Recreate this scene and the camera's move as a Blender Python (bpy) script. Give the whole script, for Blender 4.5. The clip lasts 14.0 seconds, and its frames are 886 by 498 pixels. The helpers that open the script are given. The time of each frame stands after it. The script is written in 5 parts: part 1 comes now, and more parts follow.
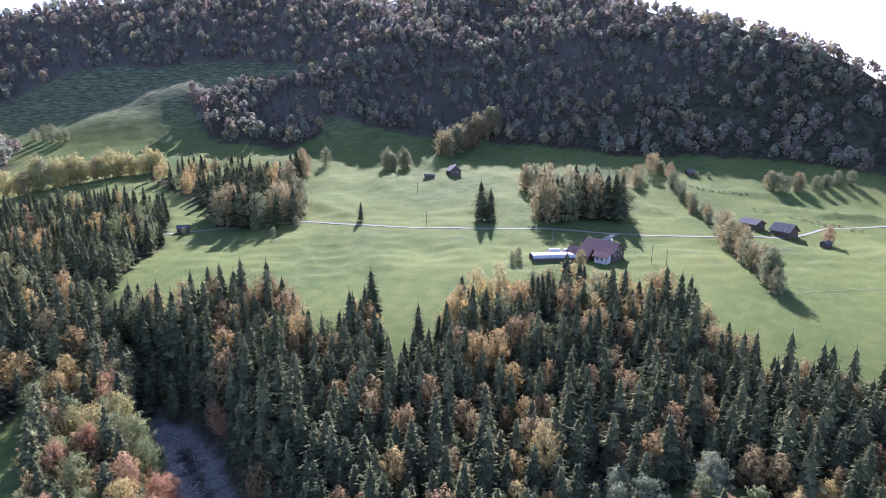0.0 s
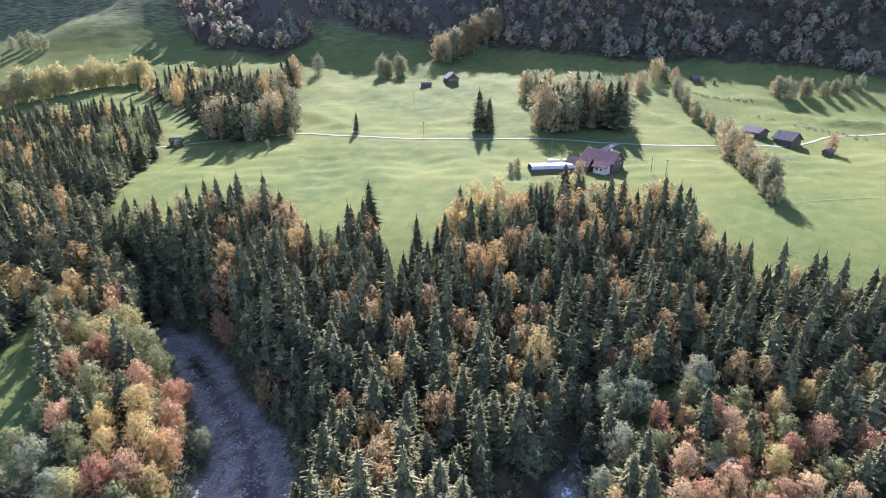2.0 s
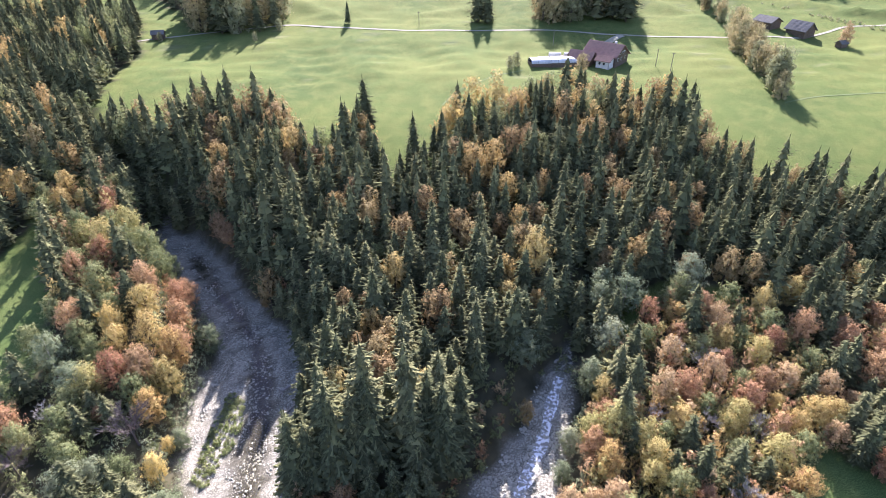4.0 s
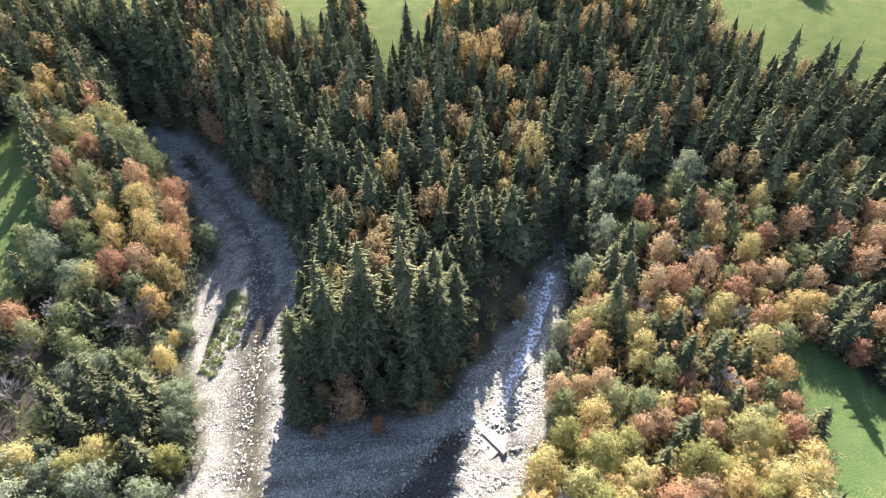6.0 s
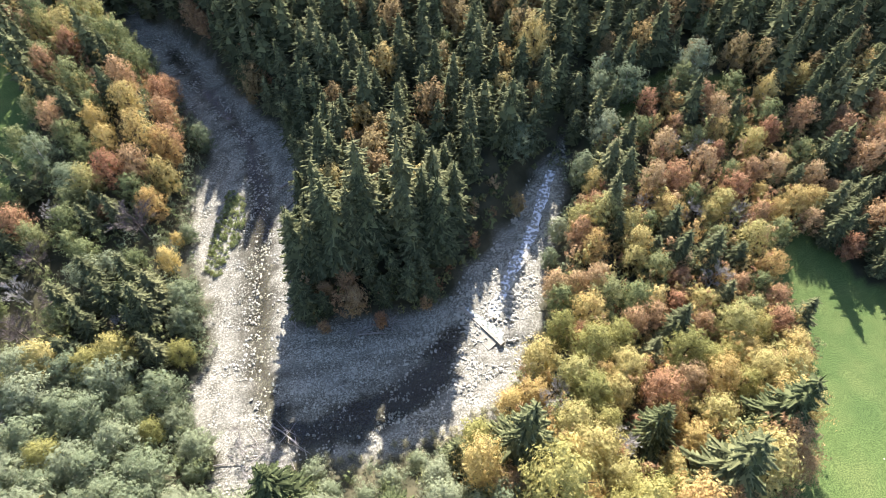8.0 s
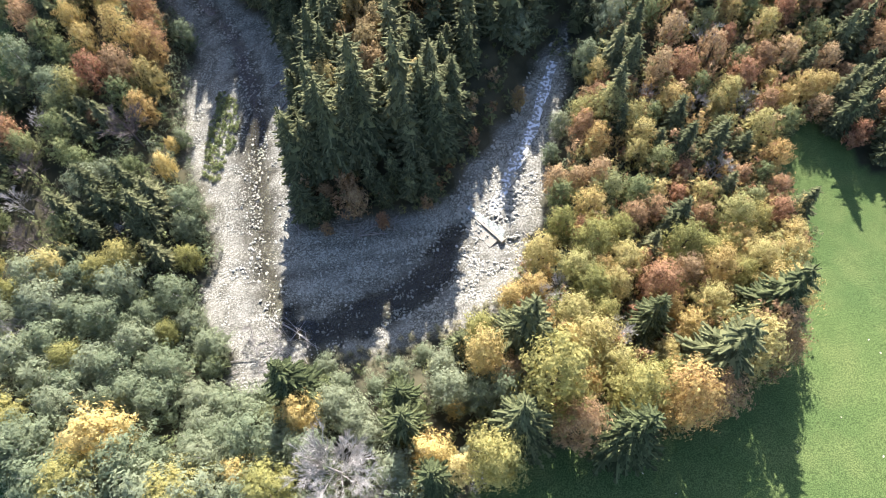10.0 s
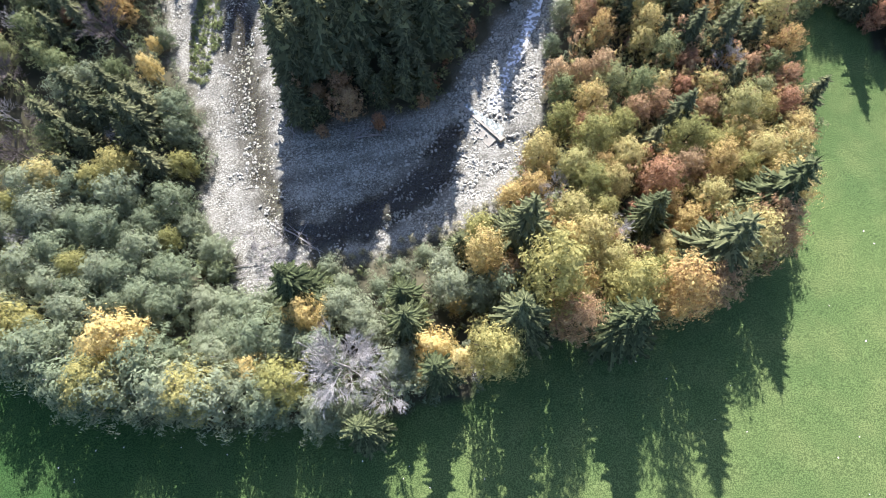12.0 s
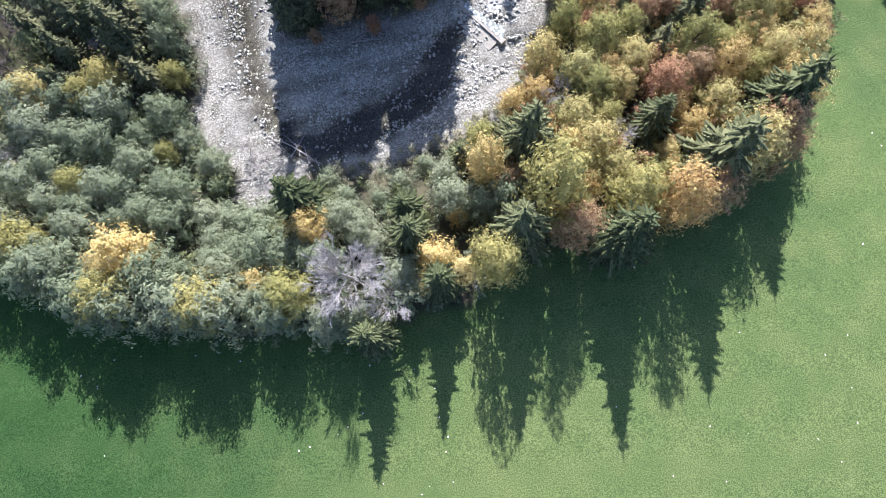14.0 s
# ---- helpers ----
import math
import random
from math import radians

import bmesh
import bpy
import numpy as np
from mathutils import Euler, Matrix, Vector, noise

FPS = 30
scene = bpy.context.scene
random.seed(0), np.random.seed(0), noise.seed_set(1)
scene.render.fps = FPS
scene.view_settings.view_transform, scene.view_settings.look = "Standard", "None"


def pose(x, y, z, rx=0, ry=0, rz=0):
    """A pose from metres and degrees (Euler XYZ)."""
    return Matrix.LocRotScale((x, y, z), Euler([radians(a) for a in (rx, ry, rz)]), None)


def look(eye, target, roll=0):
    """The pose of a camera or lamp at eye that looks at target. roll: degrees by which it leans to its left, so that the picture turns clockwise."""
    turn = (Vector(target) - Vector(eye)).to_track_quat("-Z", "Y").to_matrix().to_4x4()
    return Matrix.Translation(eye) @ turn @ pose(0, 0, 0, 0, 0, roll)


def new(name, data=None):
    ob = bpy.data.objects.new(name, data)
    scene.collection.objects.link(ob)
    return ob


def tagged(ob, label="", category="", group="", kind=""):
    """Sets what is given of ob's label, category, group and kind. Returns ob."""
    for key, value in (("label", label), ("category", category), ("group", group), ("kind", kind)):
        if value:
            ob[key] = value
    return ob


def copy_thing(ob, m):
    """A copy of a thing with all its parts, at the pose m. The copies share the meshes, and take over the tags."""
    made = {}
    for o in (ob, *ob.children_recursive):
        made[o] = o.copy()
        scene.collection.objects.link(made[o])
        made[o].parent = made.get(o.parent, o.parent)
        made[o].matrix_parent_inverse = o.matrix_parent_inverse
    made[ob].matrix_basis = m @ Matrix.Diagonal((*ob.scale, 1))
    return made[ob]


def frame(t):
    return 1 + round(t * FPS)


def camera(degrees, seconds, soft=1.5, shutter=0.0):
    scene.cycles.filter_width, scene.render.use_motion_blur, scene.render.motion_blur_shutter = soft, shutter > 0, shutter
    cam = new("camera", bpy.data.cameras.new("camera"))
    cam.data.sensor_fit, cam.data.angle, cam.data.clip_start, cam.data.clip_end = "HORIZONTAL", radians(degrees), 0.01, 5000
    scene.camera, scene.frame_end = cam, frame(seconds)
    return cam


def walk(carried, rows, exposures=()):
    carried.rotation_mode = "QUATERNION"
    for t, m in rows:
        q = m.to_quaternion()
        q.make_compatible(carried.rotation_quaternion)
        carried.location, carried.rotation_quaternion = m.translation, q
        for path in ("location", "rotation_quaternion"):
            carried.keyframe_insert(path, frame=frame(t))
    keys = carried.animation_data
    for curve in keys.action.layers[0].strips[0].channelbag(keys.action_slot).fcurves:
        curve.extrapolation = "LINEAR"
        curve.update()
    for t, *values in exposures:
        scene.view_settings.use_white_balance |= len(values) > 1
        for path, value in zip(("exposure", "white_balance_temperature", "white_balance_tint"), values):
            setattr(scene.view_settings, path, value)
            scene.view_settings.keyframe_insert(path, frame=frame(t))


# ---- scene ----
cam = camera(76.2, 14.0, soft=0.8)
EYE = 100.0  # metres over the meadow below
ROWS = [
    (0, 76.99, -0.01, 0.0),
    (0.5, 75.21, 0.05, -0.06),
    (1, 72.97, 0.18, -0.14),
    (1.5, 70.67, 0.28, -0.2),
    (2, 68.08, 0.37, -0.32),
    (2.5, 65.67, 0.48, -0.43),
    (3, 63.09, 0.54, -0.54),
    (5.5, 50.3, 0.33, -0.99),
    (6, 47.69, 0.35, -1.15),
    (6.5, 45.27, 0.28, -1.22),
    (7, 42.7, 0.23, -1.25),
    (7.5, 40.2, 0.32, -1.36),
    (8, 37.45, 0.67, -1.7),
    (10.5, 24.67, 1.61, -3.12),
    (11, 22.09, 1.69, -3.31),
    (11.5, 19.72, 1.82, -3.67),
    (12, 17.21, 1.95, -4.15),
    (12.5, 14.98, 2.02, -4.35),
    (13, 12.51, 2.09, -4.72),
    (13.5, 10.32, 2.19, -4.88),
    (14, 8.11, 2.26, -5.07),
]
walk(cam, [(t, pose(0, 0, EYE, rx, ry, rz)) for t, rx, ry, rz in ROWS],
     exposures=[(0.0, 1.98, 5200, 38), (1.5, 2.18, 5400, 36), (3.0, 2.36, 5620, 33), (6.5, 2.22, 5950, 20), (8.0, 2.12, 6000, 17), (11.0, 1.93, 5700, 18), (14.0, 1.72, 5350, 23)])

# ---- world and sun ----
SUN_UP, SUN_TURN = radians(33), radians(4)
world = bpy.data.worlds.new("world")
scene.world = world
world.use_nodes = True
sky = world.node_tree.nodes.new("ShaderNodeTexSky")
sky.sky_type = "NISHITA"
sky.sun_disc = False
sky.sun_elevation, sky.sun_rotation = SUN_UP, SUN_TURN
sky.altitude, sky.air_density, sky.dust_density = 900, 1.0, 2.0
backing = world.node_tree.nodes["Background"]
backing.inputs[1].default_value = 0.09
world.node_tree.links.new(sky.outputs[0], backing.inputs[0])
lamp = bpy.data.lights.new("sun", "SUN")
lamp.energy, lamp.angle, lamp.color = 5.0, radians(0.55), (1.0, 0.94, 0.84)
sun = new("sun", lamp)
sun_way = Vector((math.sin(SUN_TURN) * math.cos(SUN_UP), math.cos(SUN_TURN) * math.cos(SUN_UP), math.sin(SUN_UP)))
sun.matrix_world = look(sun_way * 900, (0, 0, 0))


# ---- the lie of the land ----
PROFILE_Y = [-900, -300, -60, 0, 30, 60, 100, 150, 200, 250, 290, 340, 400, 480, 560, 620, 700, 1000, 1150, 1700, 3000]
PROFILE_Z = [-30, -8, 1, 0, -2, -4, 2, 13, 24, 29.5, 32, 37, 44, 55, 70, 95, 146, 334, 410, 300, 200]
STEEP_Z = [-30, -8, 1, 0, -2, -4, 2, 13, 24, 29.5, 32, 37, 44, 55, 70, 108, 170, 334, 406, 300, 200]  # under the shaded middle of the mountain
CREST_X = [-3000, -1200, -640, -560, -300, -57, 60, 150, 229, 281, 326, 375, 407, 426, 440, 500, 800, 1200, 3000]
CREST_Z = [120, 200, 238, 262, 300, 268, 300, 290, 258, 224, 203, 172, 145, 106, 90, 70, 50, 40, 30]
LEFT_BROOK = [(-190, 270, 26), (-140, 215, 14), (-110, 188, 6), (-86, 163, 0), (-73, 147, -2), (-59.5, 130, -4),
              (-50, 117, -5.5), (-48, 100, -6.5), (-46.5, 86, -7.3), (-42, 70, -8), (-39.5, 52, -8.6), (-37.5, 38, -9), (-38, 28, -9)]
LEFT_WIDE = [-5, -5, -4, 4.5, 6.5, 7, 10, 13, 11.5, 8, 7, 5.5, 3]
RIGHT_BROOK = [(85, 225, 24), (66, 185, 15), (50, 150, 6), (38, 122, -1), (30, 104, -4), (26.7, 96, -5), (23, 86, -6),
               (17, 75, -7.2), (11, 64, -8), (7, 57, -9), (0, 52, -9), (-15, 49.5, -9), (-38, 48, -9)]
RIGHT_WIDE = [-5, -5, -5, -4, 2.5, 4, 4.5, 7.5, 9, 11.5, 13.5, 15, 13]


def smooth(a, b, v):
    s = np.clip((v - a) / (b - a), 0, 1)
    return s * s * (3 - 2 * s)


def waves(x, y, size, seed):
    """Soft rolling relief, about -1 to 1."""
    r = np.random.RandomState(seed)
    out = np.zeros(np.shape(x))
    for _ in range(7):
        a, k, p = r.uniform(0, 6.283), r.uniform(0.6, 1.7) * 6.283 / size, r.uniform(0, 6.283)
        out = out + np.sin((x * np.cos(a) + y * np.sin(a)) * k + p)
    return out / 3.2


def brook_distance(x, y, line, wide):
    """Distance beyond the brook's bed, and the height of the bed, at each place."""
    best, bed = np.full(np.shape(x), 1e9), np.zeros(np.shape(x))
    for (ax, ay, az), (bx, by, bz), wa, wb in zip(line, line[1:], wide, wide[1:]):
        dx, dy = bx - ax, by - ay
        u = np.clip(((x - ax) * dx + (y - ay) * dy) / (dx * dx + dy * dy), 0, 1)
        d = np.hypot(x - ax - u * dx, y - ay - u * dy) - (wa + u * (wb - wa))
        near = d < best
        best, bed = np.where(near, d, best), np.where(near, az + u * (bz - az), bed)
    return best, bed


def height(x, y):
    x, y = np.atleast_1d(np.asarray(x, float)), np.atleast_1d(np.asarray(y, float))
    shift = np.clip((x - 60) * 0.36, 0, 110) * smooth(340, 500, y)
    yy = y + shift
    steep = smooth(-230, -90, x)
    z = sum(np.interp(yy + o, PROFILE_Y, PROFILE_Z) * (1 - steep) + np.interp(yy + o, PROFILE_Y, STEEP_Z) * steep for o in (-16, -8, 0, 8, 16)) / 5
    z = z + 19 * np.exp(-((x + 285) / 60) ** 2 - ((y - 632) / 50) ** 2) + 15 * np.exp(-((x + 345) / 70) ** 2 - ((y - 572) / 55) ** 2)
    calm = 1 - 0.85 * np.exp(-((y - 328) / 16) ** 2)  # along the track
    z = z + calm * (waves(x, y, 70, 3) * 1.6 * smooth(215, 300, y) + waves(x * 0.6, y * 1.5, 26, 4) * 0.6 * smooth(225, 270, y))
    z = z + waves(x, y, 190, 5) * 4 * smooth(560, 760, yy) + waves(x, y, 60, 6) * 1.2 * smooth(580, 700, yy)
    for ax, ay, bx, by, rise, wide in ((226, 376, 246, 356, 2.6, 5), (248, 352, 266, 347, 2.4, 5), (-90, 384, -62, 362, 1.6, 6), (-8, 362, 16, 373, 1.5, 6), (124, 392, 140, 366, 2.2, 6), (205, 408, 236, 398, 1.8, 6)):
        dx, dy = bx - ax, by - ay
        u = np.clip(((x - ax) * dx + (y - ay) * dy) / (dx * dx + dy * dy), 0, 1)
        z = z + rise * np.exp(-(np.hypot(x - ax - u * dx, y - ay - u * dy) / wide) ** 2)  # grassy banks
    crest = np.interp(x, CREST_X, CREST_Z)
    z = -9.0 * np.logaddexp(-z / 9.0, -crest / 9.0)
    for line, wide in ((LEFT_BROOK, LEFT_WIDE), (RIGHT_BROOK, RIGHT_WIDE)):
        d, bed = brook_distance(x, y, line, wide)
        z = np.minimum(z, bed + (z - bed) * smooth(0, 13, d))
    return z


def ground_at(x, y):
    return float(height(x, y)[0])


def inside(x, y, poly):
    """Whether each place lies within the polygon."""
    x, y = np.asarray(x, float), np.asarray(y, float)
    hit = np.zeros(x.shape, bool)
    for (ax, ay), (bx, by) in zip(poly, poly[1:] + poly[:1]):
        if ay != by:
            hit ^= ((ay > y) != (by > y)) & (x < (bx - ax) * (y - ay) / (by - ay) + ax)
    return hit


# ---- where the woods stand ----
POINT_WOOD = [(-33, 61), (-33, 82), (-35, 100), (-42, 118), (-55, 138), (-67, 154), (-80, 170), (-95, 184), (-118, 200), (-128, 207), (-103, 205),
              (-100, 214), (-81, 220), (-60, 214), (-48, 187), (-37, 190), (-29, 204), (-16, 166), (-8, 176), (-1, 174), (10, 194), (41, 210),
              (64, 205), (84, 210), (94, 195), (100, 174), (113, 164), (126, 160), (150, 148), (180, 100), (165, 52), (127, 45), (105, 57), (93, 67), (86, 76), (89, 92), (89, 106),
              (82, 124), (64, 130), (50, 122), (44, 138), (30, 122), (21, 104), (16, 90), (7, 80), (2, 70), (-12, 64)]
EAST_WOOD = [(40, 104), (34, 90), (30, 75), (24, 60), (15, 50), (10, 42), (9, 30), (9, 18), (12, 13), (23, 13), (36, 14), (46, 17), (56, 22), (62, 30), (67, 39),
             (73, 50), (72, 59), (71, 67), (74, 73), (81, 77), (86, 82), (89, 94), (87, 106), (80, 116), (64, 121), (50, 114)]
SOUTH_WOOD = [(-88, 24), (-72, 12), (-53, 4), (-33, 2), (-12, 2), (3, 5), (10, 11), (8, 36), (-4, 33), (-20, 31), (-32, 30), (-36, 24), (-42, 26),
              (-46, 40), (-70, 50), (-110, 45), (-110, 25)]
WEST_WOOD = [(-47, 44), (-51, 60), (-63, 84), (-64, 104), (-66, 118), (-80, 138), (-94, 158), (-112, 178), (-130, 166), (-122, 152), (-110, 136),
             (-101, 114), (-99, 97), (-120, 80), (-150, 60), (-130, 30), (-110, 42), (-70, 50)]
HILL_WOOD = [(-120, 192), (-134, 208), (-142, 231), (-150, 262), (-153, 300), (-168, 340), (-182, 362), (-222, 378), (-250, 370), (-285, 355), (-330, 320),
             (-320, 240), (-260, 180), (-200, 150), (-160, 122), (-130, 128), (-128, 170)]
UPPER_WOOD = [(-165, 378), (-112, 372), (-118, 430), (-135, 470), (-215, 478), (-235, 455), (-200, 420)]
LOWER_FOREST = [(-275, 636), (-232, 572), (-156, 558), (-122, 585), (-134, 619), (-83, 595), (-14, 580), (42, 571), (96, 548), (163, 512), (211, 496),
                (290, 462), (342, 430), (480, 380), (800, 330), (1100, 700), (700, 1000), (250, 1040), (-60, 1040), (-57, 709), (-175, 689), (-251, 678)]
UPPER_FOREST = [(-900, 560), (-493, 652), (-452, 715), (-339, 738), (-241, 740),
                (-150, 717), (-56, 718), (-58, 1040), (-500, 1000), (-900, 900)]
FAR_LEFT_WOOD = [(-420, 430), (-372, 470), (-385, 520), (-430, 560), (-600, 560), (-600, 430)]
WOODS = [POINT_WOOD, EAST_WOOD, SOUTH_WOOD, WEST_WOOD, HILL_WOOD, UPPER_WOOD, LOWER_FOREST, UPPER_FOREST, FAR_LEFT_WOOD]


# ---- materials ----
def material(name):
    m = bpy.data.materials.new(name)
    m.use_nodes = True
    nodes, links = m.node_tree.nodes, m.node_tree.links
    return m, nodes, links, nodes["Principled BSDF"], nodes["Material Output"]


def ramp(nodes, stops):
    r = nodes.new("ShaderNodeValToRGB")
    while len(r.color_ramp.elements) < len(stops):
        r.color_ramp.elements.new(0.5)
    for e, (at, c) in zip(r.color_ramp.elements, stops):
        e.position, e.color = at, (*c, 1)
    return r


def noise_tex(nodes, links, scale, detail=4, space="Object"):
    coord = nodes.new("ShaderNodeTexCoord")
    n = nodes.new("ShaderNodeTexNoise")
    n.inputs["Scale"].default_value, n.inputs["Detail"].default_value = scale, detail
    links.new(coord.outputs[space], n.inputs["Vector"])
    return n


def mix_colour(nodes, links, fac, a, b, how="MIX"):
    m = nodes.new("ShaderNodeMix")
    m.data_type, m.blend_type = "RGBA", how
    for value, slot in ((fac, m.inputs[0]), (a, m.inputs[6]), (b, m.inputs[7])):
        if isinstance(value, bpy.types.NodeSocket):
            links.new(value, slot)
        elif isinstance(value, tuple):
            slot.default_value = (*value, 1)
        else:
            slot.default_value = value
    return m.outputs[2]


def plain(name, colour, rough=0.7, other=None, scale=3.0, bump=0.0, metal=0.0, bump_scale=20.0):
    """A surface of one colour with a second one in patches."""
    m, nodes, links, shader, _ = material(name)
    n = noise_tex(nodes, links, scale, 6)
    r = ramp(nodes, [(0.3, colour), (0.7, other or tuple(c * 0.8 for c in colour))])
    links.new(n.outputs[0], r.inputs[0])
    links.new(r.outputs[0], shader.inputs["Base Color"])
    shader.inputs["Roughness"].default_value, shader.inputs["Metallic"].default_value = rough, metal
    shader.inputs["Specular IOR Level"].default_value = 0.5 if rough < 0.6 else 0.08
    if bump:
        b, n2 = nodes.new("ShaderNodeBump"), noise_tex(nodes, links, bump_scale, 5)
        b.inputs["Strength"].default_value, b.inputs["Distance"].default_value = bump, 0.05
        links.new(n2.outputs[0], b.inputs["Height"])
        links.new(b.outputs[0], shader.inputs["Normal"])
    return m


def leaf_material(name, stops, glow=0.35, rough=0.8, sheen=0.08, dim=0.55, ragged=0.0):
    """Leaves: tints that differ from tree to tree, from clump to clump and leaf to leaf; light comes through."""
    m, nodes, links, shader, out = material(name)
    info, tint, geo = nodes.new("ShaderNodeObjectInfo"), nodes.new("ShaderNodeAttribute"), nodes.new("ShaderNodeNewGeometry")
    tint.attribute_name = "tint"
    n = noise_tex(nodes, links, 0.45, 3)
    add = nodes.new("ShaderNodeMath")
    add.operation = "ADD"
    links.new(info.outputs["Random"], add.inputs[0])
    links.new(tint.outputs["Fac"], add.inputs[1])
    frac = nodes.new("ShaderNodeMath")
    frac.operation = "FRACT"
    links.new(add.outputs[0], frac.inputs[0])
    weigh = nodes.new("ShaderNodeMath")
    weigh.operation = "MULTIPLY_ADD"
    links.new(frac.outputs[0], weigh.inputs[0])
    weigh.inputs[1].default_value = 0.62
    sum2 = nodes.new("ShaderNodeMath")
    sum2.operation = "MULTIPLY_ADD"
    links.new(geo.outputs["Random Per Island"], sum2.inputs[0])
    sum2.inputs[1].default_value = 0.26
    sum2.inputs[2].default_value = -0.08
    sum3 = nodes.new("ShaderNodeMath")
    sum3.operation = "MULTIPLY_ADD"
    links.new(n.outputs[0], sum3.inputs[0])
    sum3.inputs[1].default_value = 0.3
    links.new(sum2.outputs[0], sum3.inputs[2])
    links.new(sum3.outputs[0], weigh.inputs[2])
    r = ramp(nodes, stops)
    links.new(weigh.outputs[0], r.inputs[0])
    shades = ramp(nodes, [(0.0, (dim, dim, dim)), (0.6, (1.0, 1.0, 1.0)), (1.0, (1.95 - dim, 1.93 - dim, 1.86 - dim))])
    links.new(geo.outputs["Random Per Island"], shades.inputs[0])
    colour = mix_colour(nodes, links, 1.0, r.outputs[0], shades.outputs[0], "MULTIPLY")
    links.new(colour, shader.inputs["Base Color"])
    shader.inputs["Roughness"].default_value = rough
    shader.inputs["Specular IOR Level"].default_value = sheen
    through_leaf = nodes.new("ShaderNodeBsdfTranslucent")
    links.new(colour, through_leaf.inputs[0])
    mix = nodes.new("ShaderNodeMixShader")
    mix.inputs[0].default_value = glow
    links.new(shader.outputs[0], mix.inputs[1])
    links.new(through_leaf.outputs[0], mix.inputs[2])
    if ragged:  # single leaves with gaps between them within each clump
        speck = noise_tex(nodes, links, 9.0, 2)
        flecks = ramp(nodes, [(0.35, (0.84, 0.84, 0.84)), (0.65, (1.14, 1.14, 1.12))])
        links.new(speck.outputs[0], flecks.inputs[0])
        fine = mix_colour(nodes, links, 1.0, colour, flecks.outputs[0], "MULTIPLY")
        links.new(fine, shader.inputs["Base Color"])
        links.new(fine, through_leaf.inputs[0])
        holes = nodes.new("ShaderNodeTexVoronoi")
        holes.inputs["Scale"].default_value = 6.5
        links.new(speck.inputs["Vector"].links[0].from_socket, holes.inputs["Vector"])
        edge = nodes.new("ShaderNodeMath")
        edge.operation = "GREATER_THAN"
        edge.inputs[1].default_value = ragged
        links.new(holes.outputs["Distance"], edge.inputs[0])
        clear, cut = nodes.new("ShaderNodeBsdfTransparent"), nodes.new("ShaderNodeMixShader")
        links.new(edge.outputs[0], cut.inputs[0])
        links.new(mix.outputs[0], cut.inputs[1])
        links.new(clear.outputs[0], cut.inputs[2])
        links.new(cut.outputs[0], out.inputs[0])
        return m
    links.new(mix.outputs[0], out.inputs[0])
    return m


SPRUCE = leaf_material("spruce_needles", [(0.0, (0.078, 0.084, 0.042)), (0.5, (0.118, 0.124, 0.06)), (1.0, (0.18, 0.174, 0.084))], 0.18, 0.9, 0.0)
GOLD = leaf_material("golden_leaves", [(0.0, (0.39, 0.21, 0.092)), (0.2, (0.46, 0.30, 0.115)), (0.45, (0.465, 0.36, 0.135)), (0.7, (0.39, 0.345, 0.132)), (1.0, (0.275, 0.285, 0.11))], 0.34, dim=0.7, ragged=0.57)
RUST = leaf_material("rust_leaves", [(0.0, (0.285, 0.12, 0.07)), (0.35, (0.375, 0.215, 0.115)), (0.7, (0.43, 0.29, 0.15)), (1.0, (0.45, 0.35, 0.19))], 0.34, dim=0.7, ragged=0.57)
YELLOW = leaf_material("yellow_leaves", [(0.0, (0.538, 0.379, 0.125)), (0.6, (0.59, 0.462, 0.175)), (1.0, (0.503, 0.437, 0.197))], 0.36, dim=0.76, ragged=0.57)
GREEN = leaf_material("fading_green_leaves", [(0.0, (0.132, 0.156, 0.0672)), (0.5, (0.207, 0.229, 0.0966)), (1.0, (0.304, 0.298, 0.13))], 0.34, dim=0.74, ragged=0.57)
WILLOW = leaf_material("willow_leaves", [(0.0, (0.142, 0.172, 0.092)), (0.5, (0.203, 0.231, 0.13)), (1.0, (0.28, 0.293, 0.178))], 0.34, dim=0.9, ragged=0.57)
LONE = {"gold": leaf_material("lone_maple", [(0.0, (0.29, 0.235, 0.115)), (1.0, (0.41, 0.355, 0.185))], 0.4, 0.9, 0.0, 0.8, 0.6),
        "green": leaf_material("lone_ash", [(0.0, (0.19, 0.205, 0.105)), (1.0, (0.32, 0.315, 0.175))], 0.4, 0.9, 0.0, 0.8, 0.6),
        "yellow": leaf_material("lone_birch", [(0.0, (0.40, 0.34, 0.13)), (1.0, (0.50, 0.45, 0.20))], 0.45, 0.9, 0.0, 0.8, 0.6),
        "rust": leaf_material("lone_beech", [(0.0, (0.30, 0.20, 0.105)), (1.0, (0.41, 0.30, 0.165))], 0.4, 0.9, 0.0, 0.8, 0.6)}
# Mountain leaves: paler, greyer copies with the haze put into their colour.
HAZED = {"spruce": leaf_material("hazed_spruce", [(0.0, (0.085, 0.105, 0.075)), (0.5, (0.115, 0.135, 0.095)), (1.0, (0.15, 0.165, 0.115))], 0.3, 0.9, 0.0, 0.8),
       "rust": leaf_material("hazed_beech", [(0.0, (0.21, 0.165, 0.12)), (0.5, (0.265, 0.215, 0.16)), (1.0, (0.32, 0.275, 0.205))], 0.45, 0.9, 0.0, 0.8),
       "gold": leaf_material("hazed_maple", [(0.0, (0.33, 0.27, 0.15)), (1.0, (0.40, 0.35, 0.21))], 0.45, 0.9, 0.0, 0.8),
       "green": leaf_material("hazed_ash", [(0.0, (0.22, 0.23, 0.15)), (1.0, (0.31, 0.31, 0.21))], 0.45, 0.9, 0.0, 0.8)}
